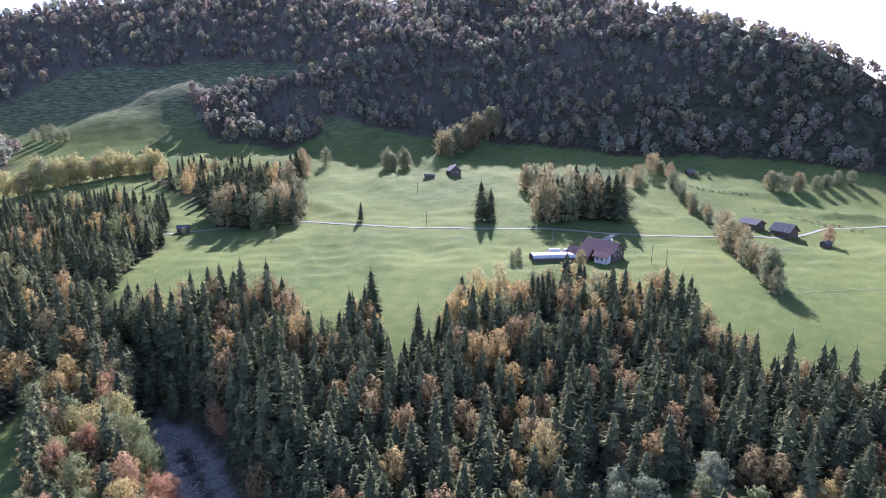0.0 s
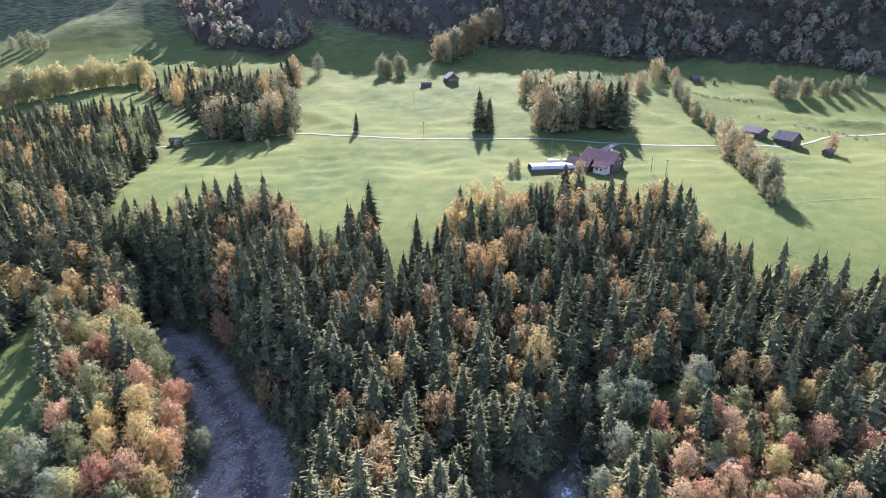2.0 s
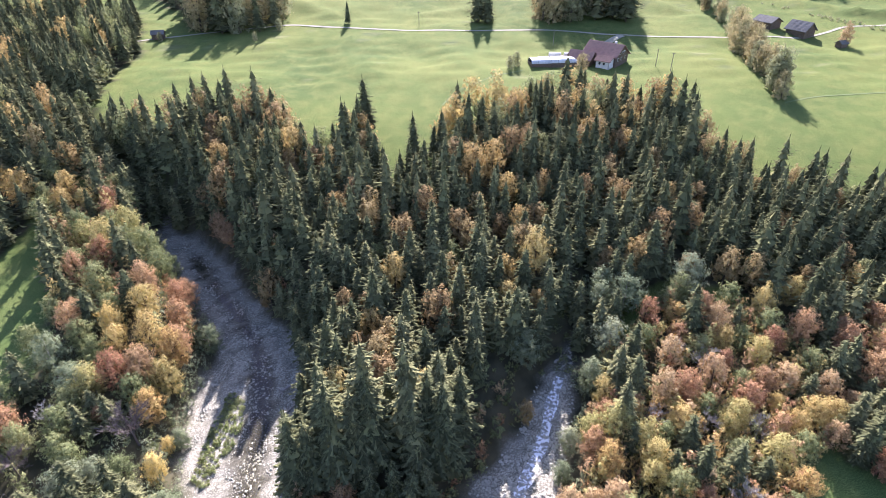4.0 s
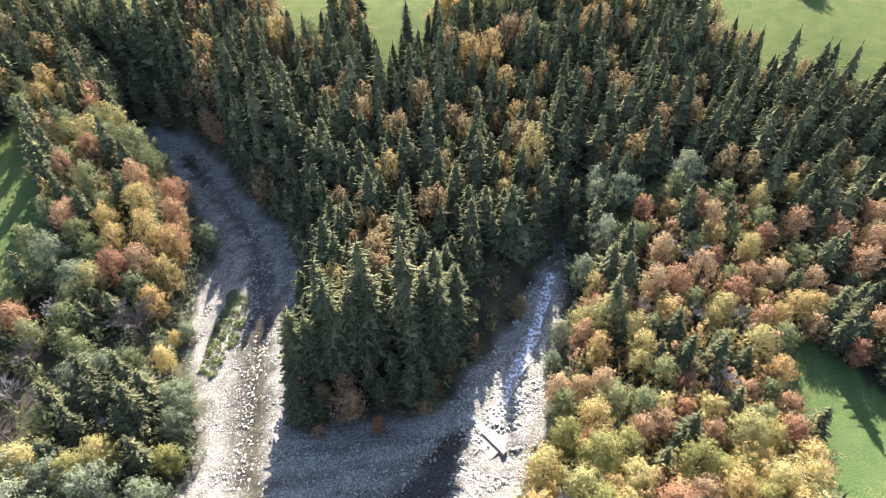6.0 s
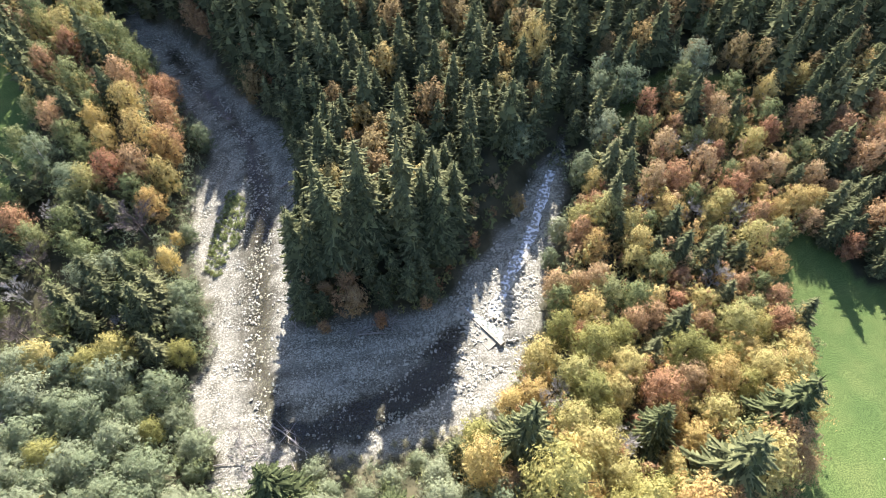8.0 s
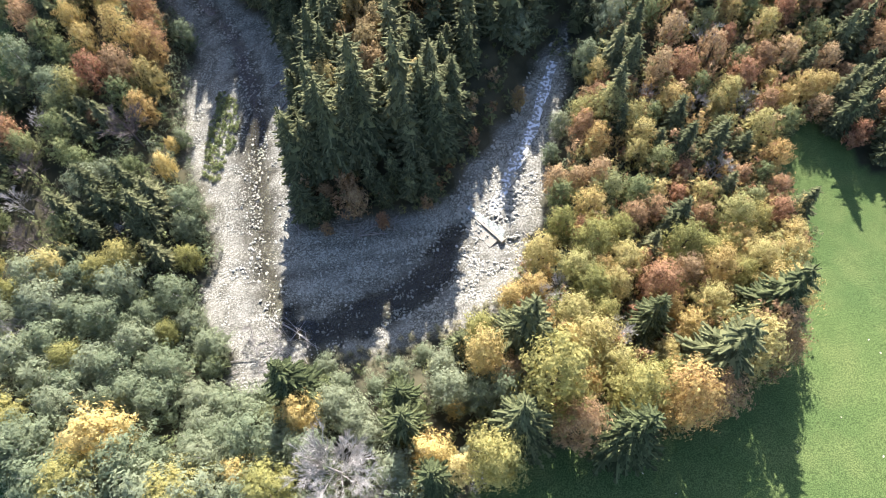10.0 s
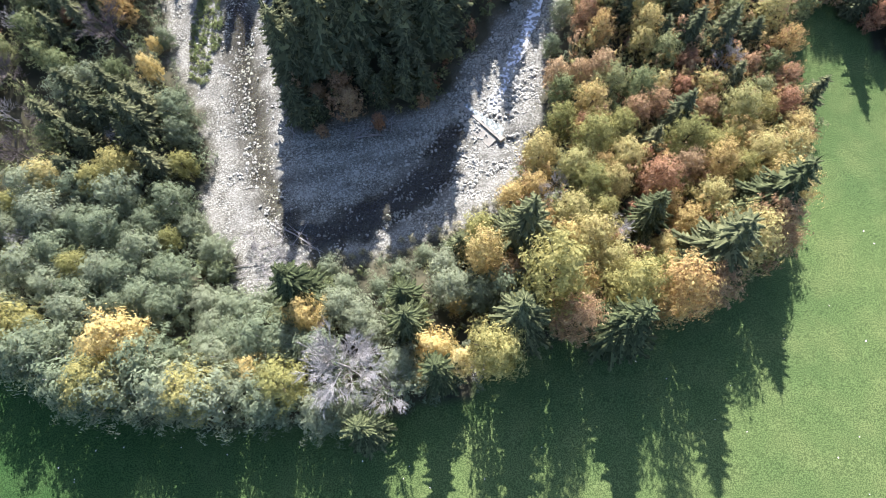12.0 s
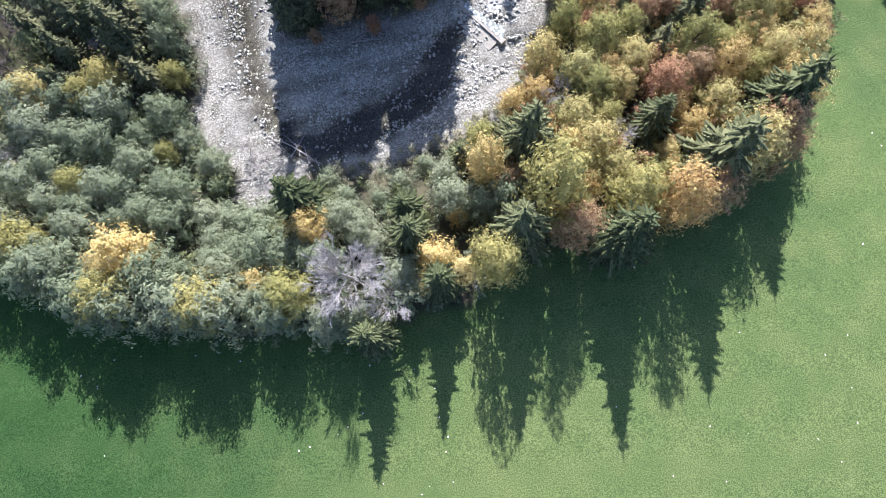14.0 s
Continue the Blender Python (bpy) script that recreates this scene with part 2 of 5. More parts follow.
BARK = plain("bark", (0.10, 0.075, 0.055), 0.9, (0.06, 0.05, 0.042), 1.2)
PALE_BARK = plain("bare_twigs", (0.42, 0.39, 0.34), 0.9, (0.32, 0.295, 0.26), 0.8)


def ground_material():
    m, nodes, links, shader, _ = material("ground")
    def mask(name):
        a = nodes.new("ShaderNodeAttribute")
        a.attribute_name = name
        return a.outputs["Fac"]
    big, mid, fine = (noise_tex(nodes, links, s, 5) for s in (0.018, 0.16, 4.6))
    grass = ramp(nodes, [(0.3, (0.067, 0.096, 0.031)), (0.5, (0.092, 0.119, 0.036)), (0.7, (0.122, 0.139, 0.043))])
    links.new(big.outputs[0], grass.inputs[0])
    worn = ramp(nodes, [(0.42, (0, 0, 0)), (0.75, (0.55, 0.55, 0.55))])
    links.new(mid.outputs[0], worn.inputs[0])
    col = mix_colour(nodes, links, worn.outputs[0], grass.outputs[0], (0.15, 0.155, 0.052))
    blades = ramp(nodes, [(0.38, (0.56, 0.59, 0.56)), (0.62, (1.32, 1.28, 1.2))])
    links.new(fine.outputs[0], blades.inputs[0])
    col = mix_colour(nodes, links, 1.0, col, blades.outputs[0], "MULTIPLY")
    col = mix_colour(nodes, links, mask("deep_green"), col, mix_colour(nodes, links, 1.0, col, (0.4, 0.57, 0.5), "MULTIPLY"))  # grass darker and deeper green towards the west
    col = mix_colour(nodes, links, mask("clover"), col, mix_colour(nodes, links, 1.0, col, (0.87, 0.97, 1.04), "MULTIPLY"))  # fresh aftermath on the valley floor
    tread = noise_tex(nodes, links, 1.0, 5)  # cattle treads along the slope
    squeeze = nodes.new("ShaderNodeMapping")
    squeeze.inputs["Scale"].default_value = (0.10, 0.36, 0.5)
    links.new(tread.inputs["Vector"].links[0].from_socket, squeeze.inputs["Vector"])
    links.new(squeeze.outputs[0], tread.inputs["Vector"])
    pasture = ramp(nodes, [(0.38, (0.055, 0.066, 0.034)), (0.52, (0.11, 0.12, 0.057)), (0.66, (0.175, 0.17, 0.085))])
    links.new(tread.outputs[0], pasture.inputs[0])
    col = mix_colour(nodes, links, mask("pasture"), col, pasture.outputs[0])
    litter = ramp(nodes, [(0.35, (0.038, 0.038, 0.022)), (0.65, (0.085, 0.075, 0.042))])
    links.new(mid.outputs[0], litter.inputs[0])
    brown = mix_colour(nodes, links, mask("pasture"), litter.outputs[0], (0.105, 0.088, 0.062))  # beech litter under the mountain wood, made paler to lift its shaded gaps
    col = mix_colour(nodes, links, mask("wood"), col, brown)
    stone = nodes.new("ShaderNodeTexVoronoi")
    stone.inputs["Scale"].default_value = 4.6
    links.new(fine.inputs["Vector"].links[0].from_socket, stone.inputs["Vector"])
    tone = nodes.new("ShaderNodeSeparateColor")
    links.new(stone.outputs["Color"], tone.inputs[0])
    gravel = ramp(nodes, [(0.0, (0.112, 0.103, 0.078)), (0.4, (0.192, 0.179, 0.138)), (0.75, (0.30, 0.285, 0.222)), (1.0, (0.44, 0.418, 0.335))])
    links.new(tone.outputs[0], gravel.inputs[0])
    trough = mix_colour(nodes, links, mask("bars"), (1.0, 1.0, 1.0), (0.42, 0.41, 0.38))
    silt = ramp(nodes, [(0.45, (0, 0, 0)), (0.62, (0.4, 0.4, 0.4))])
    links.new(mid.outputs[0], silt.inputs[0])
    bank = mix_colour(nodes, links, silt.outputs[0], gravel.outputs[0], (0.21, 0.198, 0.16))
    bank = mix_colour(nodes, links, 1.0, bank, trough, "MULTIPLY")
    bank = mix_colour(nodes, links, mask("wet"), bank, mix_colour(nodes, links, 1.0, bank, (0.3, 0.29, 0.26), "MULTIPLY"))
    col = mix_colour(nodes, links, mask("gravel"), col, bank)
    links.new(col, shader.inputs["Base Color"])
    shader.inputs["Roughness"].default_value = 0.9
    shader.inputs["Specular IOR Level"].default_value = 0.02
    b = nodes.new("ShaderNodeBump")
    b.inputs["Strength"].default_value, b.inputs["Distance"].default_value = 0.3, 0.08
    links.new(fine.outputs[0], b.inputs["Height"])
    rough_b, lumps = nodes.new("ShaderNodeBump"), noise_tex(nodes, links, 0.3, 6)
    rough_b.inputs["Strength"].default_value, rough_b.inputs["Distance"].default_value = 0.3, 0.4
    links.new(lumps.outputs[0], rough_b.inputs["Height"])
    links.new(rough_b.outputs[0], b.inputs["Normal"])
    links.new(b.outputs[0], shader.inputs["Normal"])
    return m


# ---- meshes ----
def mesh_object(name, verts, faces, mat, parent=None, label="", tints=None, smooth_faces=False):
    me = bpy.data.meshes.new(name)
    me.from_pydata([tuple(v) for v in verts] if not isinstance(verts, np.ndarray) else verts.tolist(), [], faces if not isinstance(faces, np.ndarray) else faces.tolist())
    if tints is not None:
        me.attributes.new("tint", "FLOAT", "POINT").data.foreach_set("value", np.asarray(tints, np.float32))
    me.materials.append(mat)
    if smooth_faces:
        me.polygons.foreach_set("use_smooth", np.ones(len(me.polygons), bool))
    ob = new(name, me)
    if parent:
        ob.parent = parent
    if label:
        ob["label"] = label
    return ob


# ---- ground: one sheet out to the horizon ----
def steps(knots):
    """Grid lines between knots (start, step) that end with (end, 0)."""
    out = []
    for (a, s), (b, _) in zip(knots, knots[1:]):
        out += list(np.arange(a, b - s * 0.5, s))
    return np.array(out + [knots[-1][0]])


GX = steps([(-3200, 400), (-1200, 60), (-700, 14), (-340, 6), (-130, 1.8), (110, 6), (340, 14), (700, 60), (1200, 400), (3200, 0)])
GY = steps([(-1500, 300), (-300, 40), (-60, 1.8), (180, 3), (360, 5), (700, 9), (1100, 60), (1700, 300), (3200, 0)])
XX, YY = np.meshgrid(GX, GY)
XX, YY = XX.ravel(), YY.ravel()
ZZ = height(XX, YY)
left_d, _ = brook_distance(XX, YY, LEFT_BROOK, LEFT_WIDE)
right_d, _ = brook_distance(XX, YY, RIGHT_BROOK, RIGHT_WIDE)
bed_d = np.minimum(left_d, right_d) + waves(XX, YY, 9, 21) * 1.2
gravel_mask = 1 - smooth(-0.5, 2.5, bed_d)
BROOK_LINE = [(-80, 156, 0), (-64, 136, 0), (-52, 121, 0), (-46.9, 106.6, 0), (-44.4, 98, 0), (-43.2, 90.8, 0), (-41.9, 80.6, 0), (-40.1, 71.6, 0), (-39.2, 66.3, 0), (-38.3, 55.3, 0), (-35.7, 48, 0), (-32.2, 40.9, 0), (-27, 38.3, 0)]
BROOK_WIDE = [0.5, 0.4, 0.4, 0.4, 0.6, 0.7, 0.8, 0.5, 0.5, 0.4, 0.6, 0.9, 1.2]
POOL_LINE = [(4, 60, 0), (1, 57.4, 0), (-1.1, 51.4, 0), (-7.8, 46, 0), (-16.4, 42.1, 0), (-25.8, 38.7, 0), (-30.5, 41.5, 0)]
POOL_WIDE = [0.8, 1.4, 2.2, 2.6, 2.6, 1.8, 0.8]
channel = np.minimum(brook_distance(XX, YY, BROOK_LINE, BROOK_WIDE)[0], brook_distance(XX, YY, POOL_LINE, POOL_WIDE)[0]) + waves(XX, YY, 6, 27) * 0.8
ZZ = ZZ + gravel_mask * (waves(XX, YY, 7, 22) * 0.2 * smooth(0, 3, channel) - 0.42 * (1 - smooth(-0.8, 1.6, channel)))
wet_mask = 1 - smooth(0.0, 3.4, channel + waves(XX, YY, 4, 28) * 0.7)
bars = smooth(0.15, 0.6, np.sin(left_d * 1.25 + waves(XX, YY, 16, 29) * 2.2 + waves(XX, YY, 5, 30) * 0.9) * (left_d < right_d) + np.sin(right_d * 1.1 + waves(XX, YY, 12, 31) * 2.0) * (right_d <= left_d))
trough_d = brook_distance(XX, YY, [(-47.5, 112, 0), (-45.5, 104, 0), (-44.7, 92, 0), (-44.3, 79, 0), (-42.5, 66.5, 0), (-40, 54, 0), (-37, 44, 0)], [2.6, 3.0, 3.2, 3.2, 2.6, 1.6, 1.0])[0] + waves(XX, YY, 5, 33) * 0.9
bars = np.maximum(bars * 0.55, 1 - smooth(-0.6, 0.9, trough_d))
ZZ = ZZ - 0.22 * bars * gravel_mask
wood_mask = np.zeros(XX.shape)
for wood in WOODS:
    wood_mask = np.maximum(wood_mask, inside(XX + waves(XX, YY, 14, 23) * 1.5, YY, wood))
wood_mask = np.maximum(wood_mask, (1 - smooth(4, 14, np.minimum(left_d, right_d))) * (YY > 20))
pasture_mask = np.maximum(smooth(540, 640, YY + waves(XX, YY, 40, 24) * 15), 0.55 * smooth(0.55, 0.9, waves(XX, YY, 23, 25) * waves(XX * 0.6, YY * 2.2, 60, 26)) * smooth(230, 270, YY))
clover_mask = 1 - smooth(95, 150, YY)
deep_green_mask = (1 - smooth(-75, 25, XX + waves(XX, YY, 40, 35) * 10 - YY * 0.5)) * (1 - smooth(20, 40, YY))
nx = len(GX)
cells = np.arange(len(XX)).reshape(len(GY), nx)
quads = np.stack([cells[:-1, :-1], cells[:-1, 1:], cells[1:, 1:], cells[1:, :-1]], -1).reshape(-1, 4)
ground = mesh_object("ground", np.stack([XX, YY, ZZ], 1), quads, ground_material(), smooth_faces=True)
for key, values in (("gravel", gravel_mask), ("wood", wood_mask), ("pasture", pasture_mask), ("wet", wet_mask), ("bars", bars), ("deep_green", deep_green_mask), ("clover", clover_mask)):
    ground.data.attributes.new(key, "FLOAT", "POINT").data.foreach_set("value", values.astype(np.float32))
tagged(ground, "green mown alpine meadow with woodland floor and gravel brook bed", "ground", kind="structure")


# ---- trees ----
def tube(verts, faces, a, b, ra, rb, sides=5):
    """A tapered stick from a to b."""
    a, b = Vector(a), Vector(b)
    q = (b - a).to_track_quat("Z", "Y")
    base = len(verts)
    for p, r in ((a, ra), (b, rb)):
        for k in range(sides):
            t = k * 6.28319 / sides
            verts.append(p + q @ Vector((r * math.cos(t), r * math.sin(t), 0)))
    for k in range(sides):
        n = (k + 1) % sides
        faces.append((base + k, base + n, base + sides + n, base + sides + k))


def spruce_crown(rng, tall, wide, whorls, arms, twigs=3, droop=1.0):
    """Whorls of boughs round the stem: each a frond of pointed side twigs that thins towards its tip."""
    v, f = [], []
    for i in range(whorls):
        u = (i + rng.uniform(-0.35, 0.35)) / whorls
        z = tall * (0.1 + 0.88 * u)
        reach = wide * (1 - u) ** 0.58 * min(1.0, 0.6 + 3.0 * u) * rng.uniform(0.82, 1.12) + 0.18
        n = max(4, int(arms * (0.55 + 0.45 * (1 - u))))
        off = rng.uniform(0, 6.28)
        for k in range(n):
            a = off + 6.28319 * k / n + rng.uniform(-0.42, 0.42)
            r = reach * rng.uniform(0.55, 1.18)
            out, side = Vector((math.cos(a), math.sin(a), 0)), Vector((-math.sin(a), math.cos(a), 0))
            drop = rng.uniform(0.12, 0.5) * (1.05 - 0.95 * u) * droop
            lift = z + rng.uniform(-0.5, 0.5) * tall / whorls * (1.4 - u)
            at = lambda q: Vector((out.x * r * q, out.y * r * q, lift - drop * r * q * (1.5 - 0.7 * q)))
            b = len(v)
            half = 0.07 + 0.06 * r
            v += [at(0.1) + side * half, at(0.1) - side * half, at(1.06)]
            f.append((b, b + 1, b + 2))
            for j in range(twigs):
                q = 0.3 + 0.6 * (j + rng.uniform(-0.2, 0.2)) / max(1, twigs - 1)
                grip = 0.34 / twigs + 0.05
                for sgn in (-1, 1):
                    w = (0.2 + (0.3 if twigs < 5 else 0.2) * r) * (1.2 - q) * rng.uniform(0.7, 1.25)
                    p = at(q)
                    b = len(v)
                    v += [at(q - grip), at(q + grip), p + side * sgn * w + out * w * 0.7 + Vector((0, 0, -0.3 * w - 0.05))]
                    f.append((b, b + 1, b + 2))
    for i in range(9 if whorls > 9 else 0):  # the dense needles near the stem
        u = (i + 0.3) / 9.5
        reach, off = wide * (1 - u) ** 0.7 * 0.66 + 0.15, rng.uniform(0, 6.28)
        for k in range(6):
            a = off + 1.0472 * k + rng.uniform(-0.2, 0.2)
            r, z = reach * rng.uniform(0.8, 1.2), tall * (0.06 + 0.88 * u)
            b = len(v)
            v += [Vector((0, 0, z + tall * 0.12)), Vector((r * math.cos(a - 0.62), r * math.sin(a - 0.62), z + rng.uniform(-0.5, 0.3))), Vector((r * math.cos(a + 0.62), r * math.sin(a + 0.62), z + rng.uniform(-0.5, 0.3)))]
            f.append((b, b + 1, b + 2))
    b = len(v)
    v += [Vector((0.13, 0, tall * 0.95)), Vector((-0.09, 0.11, tall * 0.95)), Vector((-0.09, -0.11, tall * 0.95)), Vector((0, 0, tall * 1.04))]
    f += [(b, b + 1, b + 3), (b + 1, b + 2, b + 3), (b + 2, b, b + 3)]
    return v, f


def far_crown(rng, tall, wide, lobes, tufts, size):
    """A closed crown far off: a few rounded heads, each shingled with outward leaf clumps."""
    v, f = [], []
    for k in range(lobes):
        u, a = (k + 0.5) / lobes, k * 2.4 + rng.uniform(-0.5, 0.5)
        out = wide * 0.62 * math.cos(u * 1.45) * rng.uniform(0.6, 1.2)
        mid = Vector((out * math.cos(a), out * math.sin(a), tall * (0.3 + 0.5 * u)))
        ra, rz = wide * rng.uniform(0.38, 0.56), tall * rng.uniform(0.16, 0.26)
        for _ in range(tufts // lobes):
            d = Vector((rng.gauss(0, 1), rng.gauss(0, 1), rng.gauss(0.35, 1))).normalized()
            p = mid + Vector((d.x * ra, d.y * ra, d.z * rz)) * rng.uniform(0.85, 1.1)
            n = (d + Vector((rng.uniform(-1, 1), rng.uniform(-1, 1), rng.uniform(-0.6, 0.8))) * 0.35).normalized()
            s = n.orthogonal().normalized()
            s.rotate(Matrix.Rotation(rng.uniform(0, 6.28), 3, n))
            t, w, b = n.cross(s), size * rng.uniform(0.6, 1.2), len(v)
            v += [p - s * w, p + s * w * 0.7 + t * w * 0.75, p + s * w * 0.8 - t * w * 0.75]
            f.append((b, b + 1, b + 2))
    return v, f


def plume_crown(rng, tall, wide, plumes, leaves, size, base=0.2, upright=0.5, point=0.75):
    """Branches that fan up and out from the stem, each a loose plume of small leaf sprays with gaps between."""
    v, f = [], []
    share = max(1, leaves // plumes)
    lean = Vector((rng.uniform(-0.12, 0.12) * wide, rng.uniform(-0.12, 0.12) * wide, 0))
    for k in range(plumes):
        u = (k + rng.uniform(0.1, 0.9)) / plumes
        a = k * 2.39996 + rng.uniform(-0.5, 0.5)
        grow = rng.uniform(0.72, 1.14)
        flat = math.cos(u * 1.5) ** 0.75
        tip = lean + Vector((wide * flat * grow * math.cos(a), wide * flat * grow * math.sin(a), tall * (base + (1.0 - base) * (0.16 + 0.8 * u ** 0.7) * (0.6 + 0.4 * grow))))
        root = Vector((tip.x * 0.12, tip.y * 0.12, max(tall * base * 0.8, tip.z - tall * (0.2 + 0.16 * upright) - 0.4 * flat)))
        way = tip - root
        along = way.normalized()
        fat = wide * rng.uniform(0.11, 0.19) * (0.82 if point > 1 else 1.0)
        for _ in range(share):
            q = 1.04 - 0.6 * rng.random() ** 1.4
            spread = fat * (0.55 + point - point * q)
            d = Vector((rng.gauss(0, 1), rng.gauss(0, 1), rng.gauss(0.1, 0.8))) * spread
            p = root + way * q + d
            face = Vector((p.x - lean.x, p.y - lean.y, (p.z - tall * (0.35 + 0.3 * base)) * wide / tall * 1.3)).normalized()
            face = (face + d.normalized() * 0.45 + Vector((rng.uniform(-1, 1), rng.uniform(-1, 1), rng.uniform(-0.8, 1))) * 0.55).normalized()
            s = along + Vector((rng.uniform(-0.7, 0.7), rng.uniform(-0.7, 0.7), rng.uniform(-0.3, 0.7)))
            s = (s - face * s.dot(face)).normalized()
            n = face.cross(s)
            w = size * rng.uniform(0.6, 1.35)
            b = len(v)
            v += [p - s * w * 0.9, p + s * w * 0.5 + n * w * 0.55, p + s * w * 0.9 - n * w * 0.4]
            f.append((b, b + 1, b + 2))
    for k in range(max(6, leaves // 15)):  # the closed leaves within
        u, a, out = rng.uniform(0.02, 0.72), rng.uniform(0, 6.283), wide * 0.68 * rng.random() ** 0.5
        p = lean + Vector((out * math.cos(a), out * math.sin(a), tall * (base * 0.5 + (0.86 - base * 0.5) * u)))
        s = Vector((rng.gauss(0, 1), rng.gauss(0, 1), rng.gauss(0, 1))).normalized()
        n = s.orthogonal().normalized()
        w, b = size * rng.uniform(1.8, 3.2), len(v)
        v += [p - s * w, p + s * w * 0.6 + n * w * 0.8, p + s * w * 0.6 - n * w * 0.8]
        f.append((b, b + 1, b + 2))
    return v, f


def bare_branches(rng, tall, wide, forks=(5, 6, 7), thick=0.019):
    """A fan of limbs that fork again and again into a haze of fine twigs."""
    v, f = [], []
    def grow(p, way, length, r, depth):
        end = p + way * length
        if depth == 3:
            side = way.orthogonal().normalized() * 0.021
            side.rotate(Matrix.Rotation(rng.uniform(0, 6.28), 3, way))
            b = len(v)
            v.extend((p + side, p - side, end))
            f.append((b, b + 1, b + 2))
            return
        tube(v, f, p, end, r, r * 0.55, 3)
        for _ in range(forks[depth]):
            w = (way + Vector((rng.uniform(-1, 1), rng.uniform(-1, 1), rng.uniform(-0.4, 0.7))) * 0.62).normalized()
            grow(p + way * length * rng.uniform(0.25, 1.0), w, length * rng.uniform(0.42, 0.68), max(r * 0.55, 0.009), depth + 1)
    for k in range(15):
        a = k * 2.4
        u = rng.uniform(0.2, 0.7)
        grow(Vector((0, 0, tall * u * 0.8)), Vector((math.cos(a), math.sin(a), rng.uniform(0.4, 1.9))).normalized(), wide * rng.uniform(0.42, 0.62), thick, 0)
    return v, f


def trunk_mesh(rng, tall, thick, limbs, wide):
    v, f = [], []
    tube(v, f, (0, 0, -0.8), (0, 0, tall * 0.5), thick, thick * 0.6, 6)
    tube(v, f, (0, 0, tall * 0.5), (0, 0, tall * 0.9), thick * 0.6, thick * 0.15, 5)
    for k in range(limbs):
        a, u = k * 2.4 + rng.uniform(-0.4, 0.4), rng.uniform(0.3, 0.6)
        tube(v, f, (0, 0, tall * u), (math.cos(a) * wide * 0.6, math.sin(a) * wide * 0.6, tall * (u + 0.22)), thick * 0.4, thick * 0.1, 4)
    return v, f


KINDS = {}


def tree_kind(kind, name, label, crown_mat, trunk_mat, variants, make, tall, wide, thick, limbs, crown_label):
    """Prototypes of one kind of tree, an empty with trunk and crown each."""
    made = []
    for k in range(variants):
        rng = random.Random(kind + str(k))
        root = new(name)
        root.empty_display_size = 0.5
        tagged(root, label, "tree", group=label.split(" with")[0] + "s")
        v, f = trunk_mesh(rng, tall, thick, limbs, wide)
        mesh_object("trunk", v, f, trunk_mat, root)
        v, f = make(rng)
        mesh_object("crown", v, f, crown_mat, root, crown_label)
        made.append([root, False])
    KINDS[kind] = made


tree_kind("spruce", "spruce_tree", "dark green spruce with drooping needle sprays on the slope", SPRUCE, BARK, 4, lambda r: spruce_crown(r, 19, 4.3, 22, 10, 4), 19, 3.0, 0.24, 0, "dark green needles")
tree_kind("slope_spruce", "spruce_tree", "tall dark green spruce in the dense slope wood", SPRUCE, BARK, 4, lambda r: spruce_crown(r, 19, 4.7, 18, 9, 2), 19, 3.0, 0.24, 0, "dark green needles")
tree_kind("gold", "maple_tree", "golden autumn maple with a rounded leafy crown", GOLD, BARK, 4, lambda r: plume_crown(r, 14, 4.6, 58, 1900, 0.37, point=1.2), 14, 4.6, 0.22, 5, "golden leaves")
tree_kind("rust", "beech_tree", "rust brown autumn beech with a dense crown", RUST, BARK, 4, lambda r: plume_crown(r, 14, 4.4, 62, 1900, 0.37, point=1.2), 14, 4.4, 0.22, 5, "rust brown leaves")
tree_kind("yellow", "birch_tree", "bright yellow autumn birch with a light crown", YELLOW, PALE_BARK, 3, lambda r: plume_crown(r, 11, 3.5, 34, 2100, 0.29), 11, 3.4, 0.16, 4, "bright yellow leaves")
tree_kind("green", "ash_tree", "yellowish green ash with a loose leafy crown", GREEN, BARK, 3, lambda r: plume_crown(r, 14, 4.5, 50, 1800, 0.37, point=1.1), 14, 4.4, 0.2, 5, "fading green leaves")
tree_kind("willow", "willow_tree", "grey green willow with a bushy crown beside the brook", WILLOW, PALE_BARK, 4, lambda r: plume_crown(r, 10, 4.4, 40, 2700, 0.31, 0.02, 0.1), 10, 4.2, 0.15, 6, "grey green leaves")
tree_kind("bare", "bare_tree", "leafless grey tree with fine branching twigs", PALE_BARK, PALE_BARK, 2, lambda r: bare_branches(r, 11, 5.0), 9, 2.0, 0.2, 0, "bare grey twigs")
DARK_TWIGS = plain("dark_twigs", (0.17, 0.14, 0.125), 0.9, (0.11, 0.09, 0.08), 0.8)
tree_kind("dark_bare", "bare_tree", "leafless dark brown tree with spreading twigs", DARK_TWIGS, DARK_TWIGS, 1, lambda r: bare_branches(r, 9, 5.4), 8, 2.0, 0.2, 0, "bare brown twigs")
tree_kind("great_bare", "bare_tree", "great leafless grey tree with a haze of fine twigs", PALE_BARK, PALE_BARK, 1, lambda r: bare_branches(r, 17, 9.0, (7, 9, 13), 0.05), 15, 3.0, 0.3, 0, "bare grey twigs")
